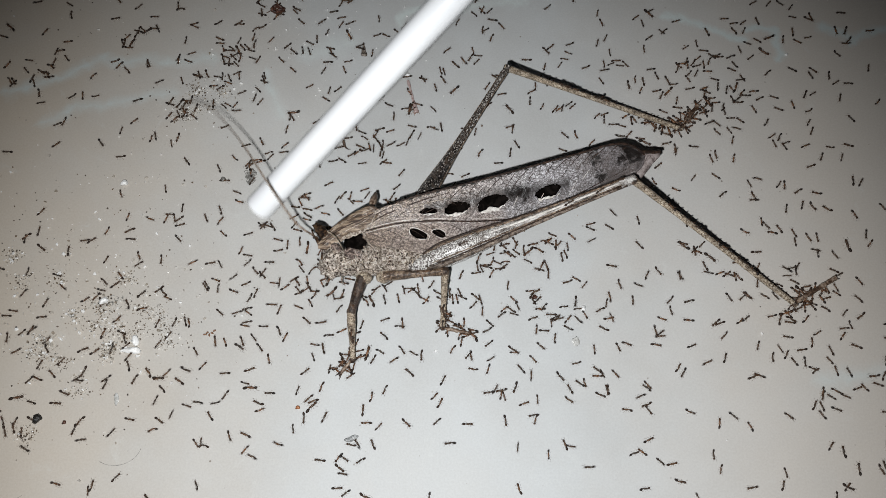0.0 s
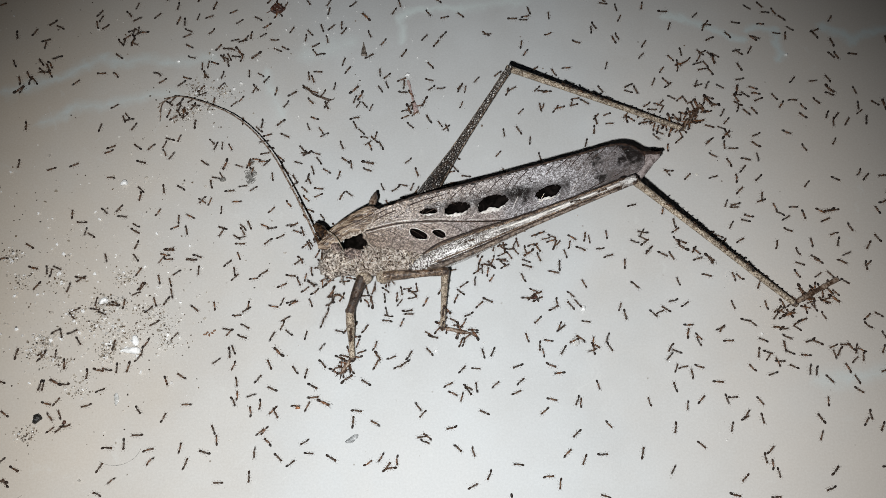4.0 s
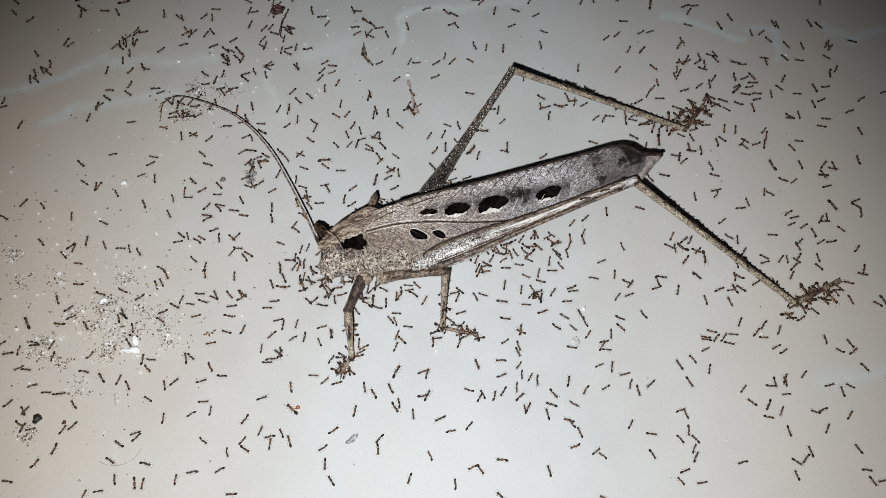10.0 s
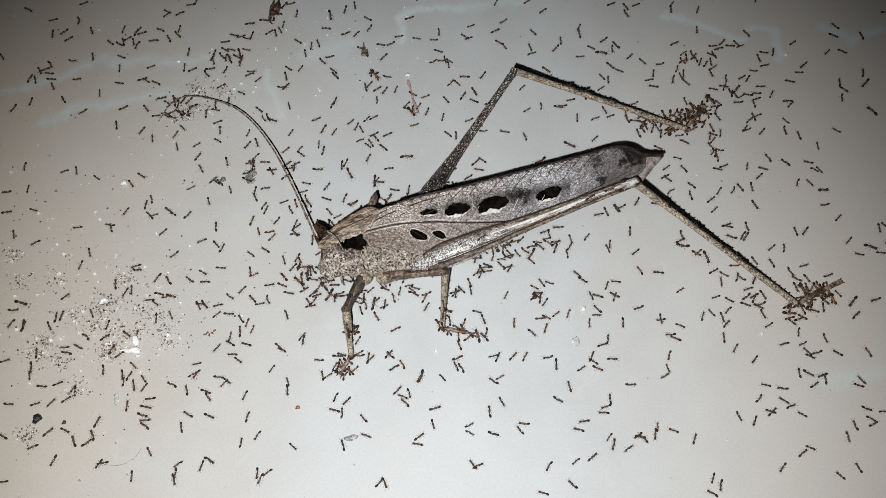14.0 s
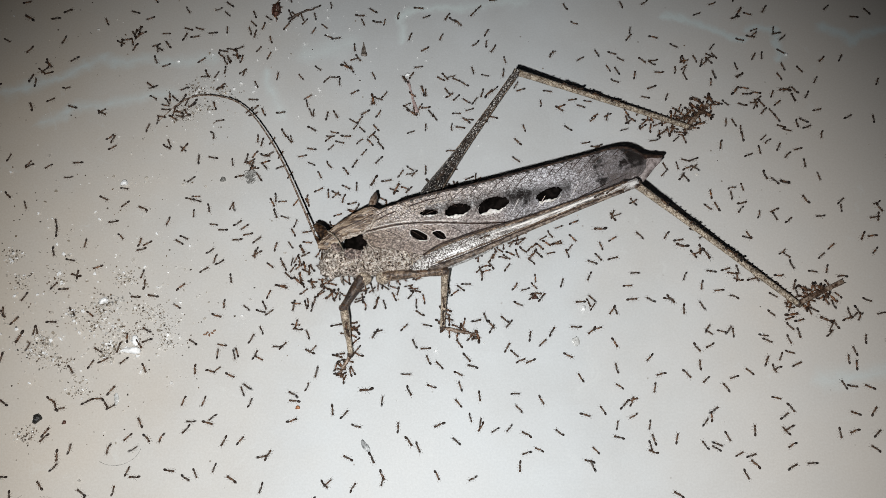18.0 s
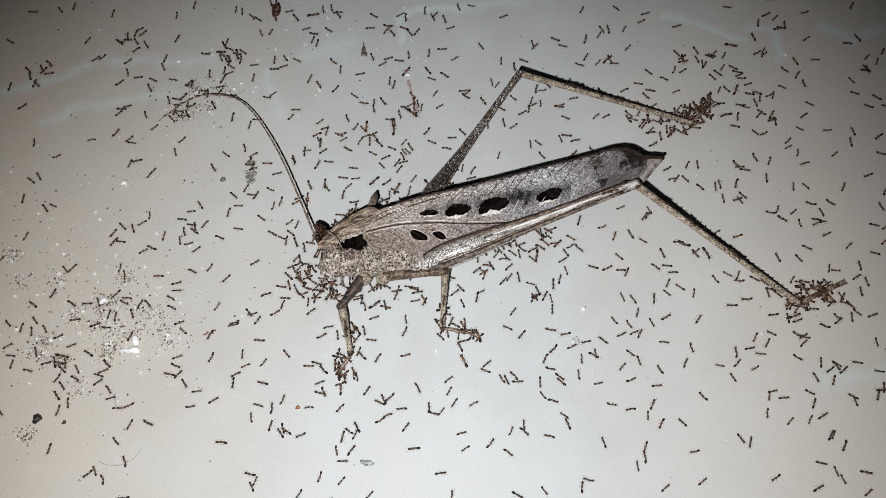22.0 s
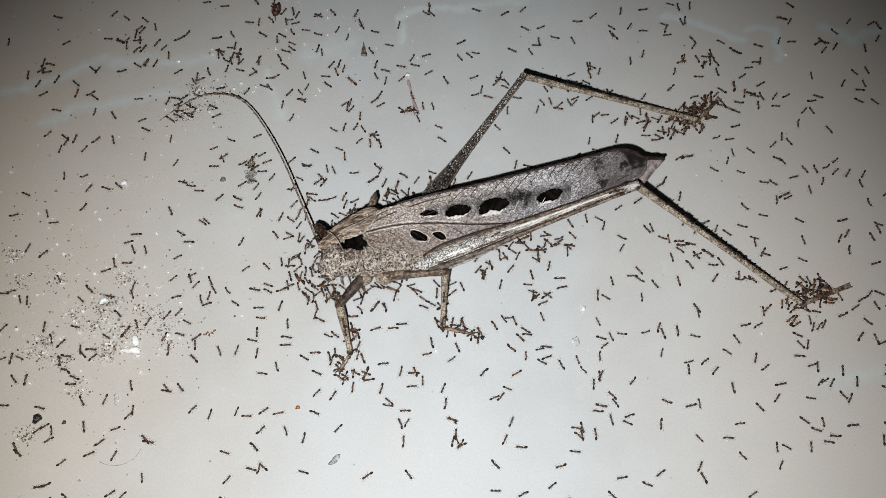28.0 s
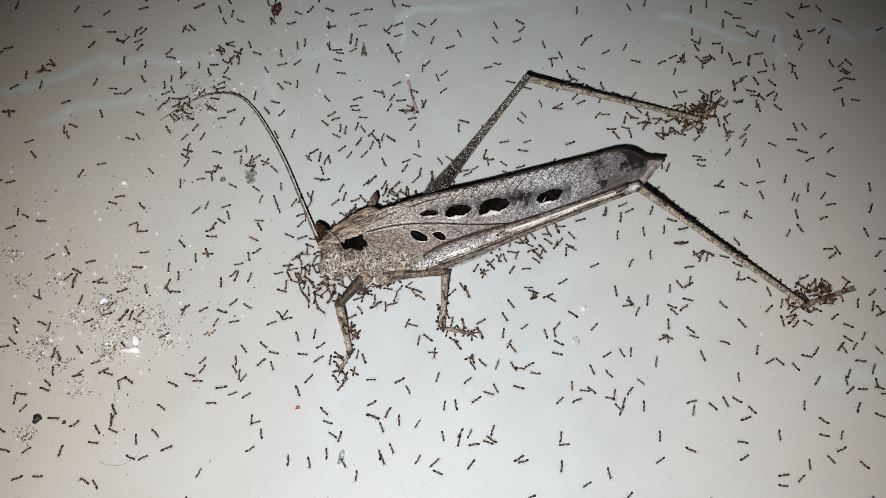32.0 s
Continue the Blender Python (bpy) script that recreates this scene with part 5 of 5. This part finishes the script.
    def goal():
        k = rnd.random() * total
        for x, y, sx, sy, w in HAUNTS:
            k -= w
            if k <= 0:
                break
        return Vector((rnd.gauss(x, sx), rnd.gauss(y, sy)))

    for n in range(walkers):
        while True:
            p = goal()
            if inside(p) and beside_body(p)[0] > 1:
                break
        home = p.copy()
        head = rnd.uniform(0, math.tau)
        pace = rnd.choice((3, 7, 11, 14, 17, 20, 24))
        target = home + Vector((rnd.gauss(0, 12), rnd.gauss(0, 12)))
        pts, dirs, pause = [], [], 0
        step = 0.4
        for k in range(81):
            pts.append(p.copy())
            dirs.append(head)
            if pause > 0:
                pause -= 1
                head += rnd.gauss(0, 0.35)
                p = p + Vector((rnd.gauss(0, 0.12), rnd.gauss(0, 0.12)))
                continue
            if rnd.random() < 0.10:
                pause = rnd.randint(1, 4)
            aim = math.atan2(target.y - p.y, target.x - p.x)
            delta = (aim - head + math.pi) % math.tau - math.pi
            head += max(-1.1, min(1.1, 0.45 * delta + rnd.gauss(0, 0.4)))
            q = p + Vector((math.cos(head), math.sin(head))) * pace * step * rnd.uniform(0.6, 1.2)
            gap, out = beside_body(q)
            if gap < 1.0:
                q += out.normalized() * (1.0 - gap)
            p = q
            if (p - target).length < pace * 0.7 or not inside(p):
                target = home + Vector((rnd.gauss(0, 14), rnd.gauss(0, 14)))
        rows = []
        last = None
        for k, q in enumerate(pts):
            a, b = pts[max(0, k - 1)], pts[min(80, k + 1)]
            way = math.atan2(b.y - a.y, b.x - a.x) if (b - a).length > 1.2 else dirs[k]
            if last is not None:
                way = last + max(-1.35, min(1.35, (way - last + math.pi) % math.tau - math.pi))
            last = way
            rows.append((k * step, pose(q.x * MM, q.y * MM, 0, 0, 0, math.degrees(way))))
        add(rows, n < 90, 1 if n % 9 == 0 else 0)
    # the team that drags the bitten-off leg
    for x, y, a in [(-3.4, 0.3, -10), (0.4, 1.1, -95), (2.2, -1.1, 85)]:
        add([(row[0], twig_pose(*row) @ pose(x * MM, y * MM, -0.42 * MM, 0, 0, a + 8 * math.sin(3 * k + x))) for k, row in enumerate(TWIG)], True)
    # ants that climb along the stiff lengths of the legs
    for ob, starts, ends in LEG_PIECES:
        count = {"hind_shin": 5, "hind_thigh": 3, "fore_shin": 3, "mid_shin": 3, "mid_thigh": 2, "fore_thigh": 2}.get(ob.name.split(".")[0], 0)
        for k in range(count):
            along, speed, rows = rnd.uniform(0.2, 0.95), rnd.choice((-1, 1)) * rnd.uniform(0.0, 0.02), []
            face = 1 if speed >= 0 else -1
            for t in range(0, 33, 2):
                a, b = (Vector([float(np.interp(t, TIMES, [p[i] for p in ends_of])) for i in range(3)]) for ends_of in (starts, ends))
                along = max(0.1, min(0.97, along + speed + rnd.gauss(0, 0.004)))
                m = turn_to(a.lerp(b, along), a.lerp(b, along) + face * (b - a))
                x = along * (b - a).length if face > 0 else along * (b - a).length
                thick = max(v.co.z for v in ob.data.vertices if abs(v.co.x / MM - x) < 2.2) / MM
                m = m @ pose(0, 0, (thick - 0.05) * MM, 0, 0, 12 * math.sin(t + k))
                rows.append((t, m))
            add(rows, True)
    for o in [*firsts[0].children, *firsts[1].children, *firsts]:
        bpy.data.objects.remove(o)
    for plain in crowds[0] + crowds[1]:
        bpy.data.objects.remove(plain)


build_ants(1050)


# ---- what moves ----
def motions():
    sway = [(t, pose(*(PIVOT * MM), 0, 0, a)) for t, a in zip(TIMES, SWING)]
    walk(katydid, sway)
    for ob, starts, ends in LEG_PIECES:
        walk(ob, [(t, body.inverted() @ turn_to(a, b)) for (t, body), a, b in zip(sway, starts, ends)])
    for ob, i in FEELER:
        rows = []
        for t in (0, 0.1, 0.2, 0.8, 1.0, 1.2, 1.5, 2.0, 5, 9, 14, 19, 25, 32):
            line = feeler_line(t)
            rows.append((t, pose(*(PIVOT * MM), 0, 0, lean(t)).inverted() @ turn_to(line[i], line[i + 1])))
        walk(ob, rows)
    tips = [(0, -34.7, 5.3, 9), (0.034, -34.4, 8.3, 9), (0.1, -34, 25.7, 9), (0.2, -32, 40.6, 10), (0.3, -23.6, 46.2, 12), (0.4, -10, 62, 14), (0.5, -10, 60, 14), (0.6, -18.1, 39.4, 10), (0.7, -24, 25, 7),
            (0.8, -28.8, 16.2, 5), (0.9, -30.9, 14.5, 4), (1.0, -34.8, 15.1, 4), (1.2, -34.6, 15, 4), (1.5, -31.9, 15.2, 4), (1.8, -27.7, 15.3, 5), (2.0, -20.3, 23.4, 7), (2.1, -14, 29.7, 8),
            (2.2, -4.5, 35, 10), (2.3, 3.9, 49.1, 12), (2.5, 20, 80, 14)]
    rows = []
    for t, x, y, z in tips:
        way = Vector((34.5, 24.8, 26.4)) if t < 0.5 else Vector((36.3, 20.0, 28.0)) if t < 1.3 else Vector((37.7, 28.3, 16.8)) if t < 1.7 else Vector((36.3, 27.3, 20.9))
        rows.append((t, turn_to((x, y, z), Vector((x, y, z)) + way.normalized())))
    rest = turn_to((40, 120, 2.71), (78, 149, 2.71))
    walk(straw, rows + [(3.4, rest), (32, rest)])
    walk(scrap, [(0, pose(-0.0169, -0.0364, 0, 0, 0, -70)), (9, pose(-0.0167, -0.0366, 0, 0, 0, -50)), (13, pose(-0.0172, -0.0362, 0, 0, 0, -65)), (19, pose(-0.0139, -0.0383, 0, 0, 0, -145)),
                 (23, pose(-0.0139, -0.0408, 0, 0, 0, -80)), (28, pose(-0.0198, -0.0402, 0, 0, 0, -45)), (32, pose(-0.0186, -0.0398, 0, 0, 0, -15))])
    walk(twig, [(row[0], twig_pose(*row)) for row in TWIG])
    walk(leaf_scrap, [(0, pose(-0.0366, 0.0553, 0, 0, 0, 4)), (8, pose(-0.0366, 0.0553, 0, 0, 0, 8)), (11, pose(-0.0366, 0.0550, 0, 0, 0, 30)), (14, pose(-0.0370, 0.0552, 0, 0, 0, 60)), (18, pose(-0.0367, 0.0550, 0, 0, 0, 85)),
                      (32, pose(-0.0367, 0.0552, 0, 0, 0, 70))])
    for ant, rows in ANTS:
        walk(ant, rows)


motions()
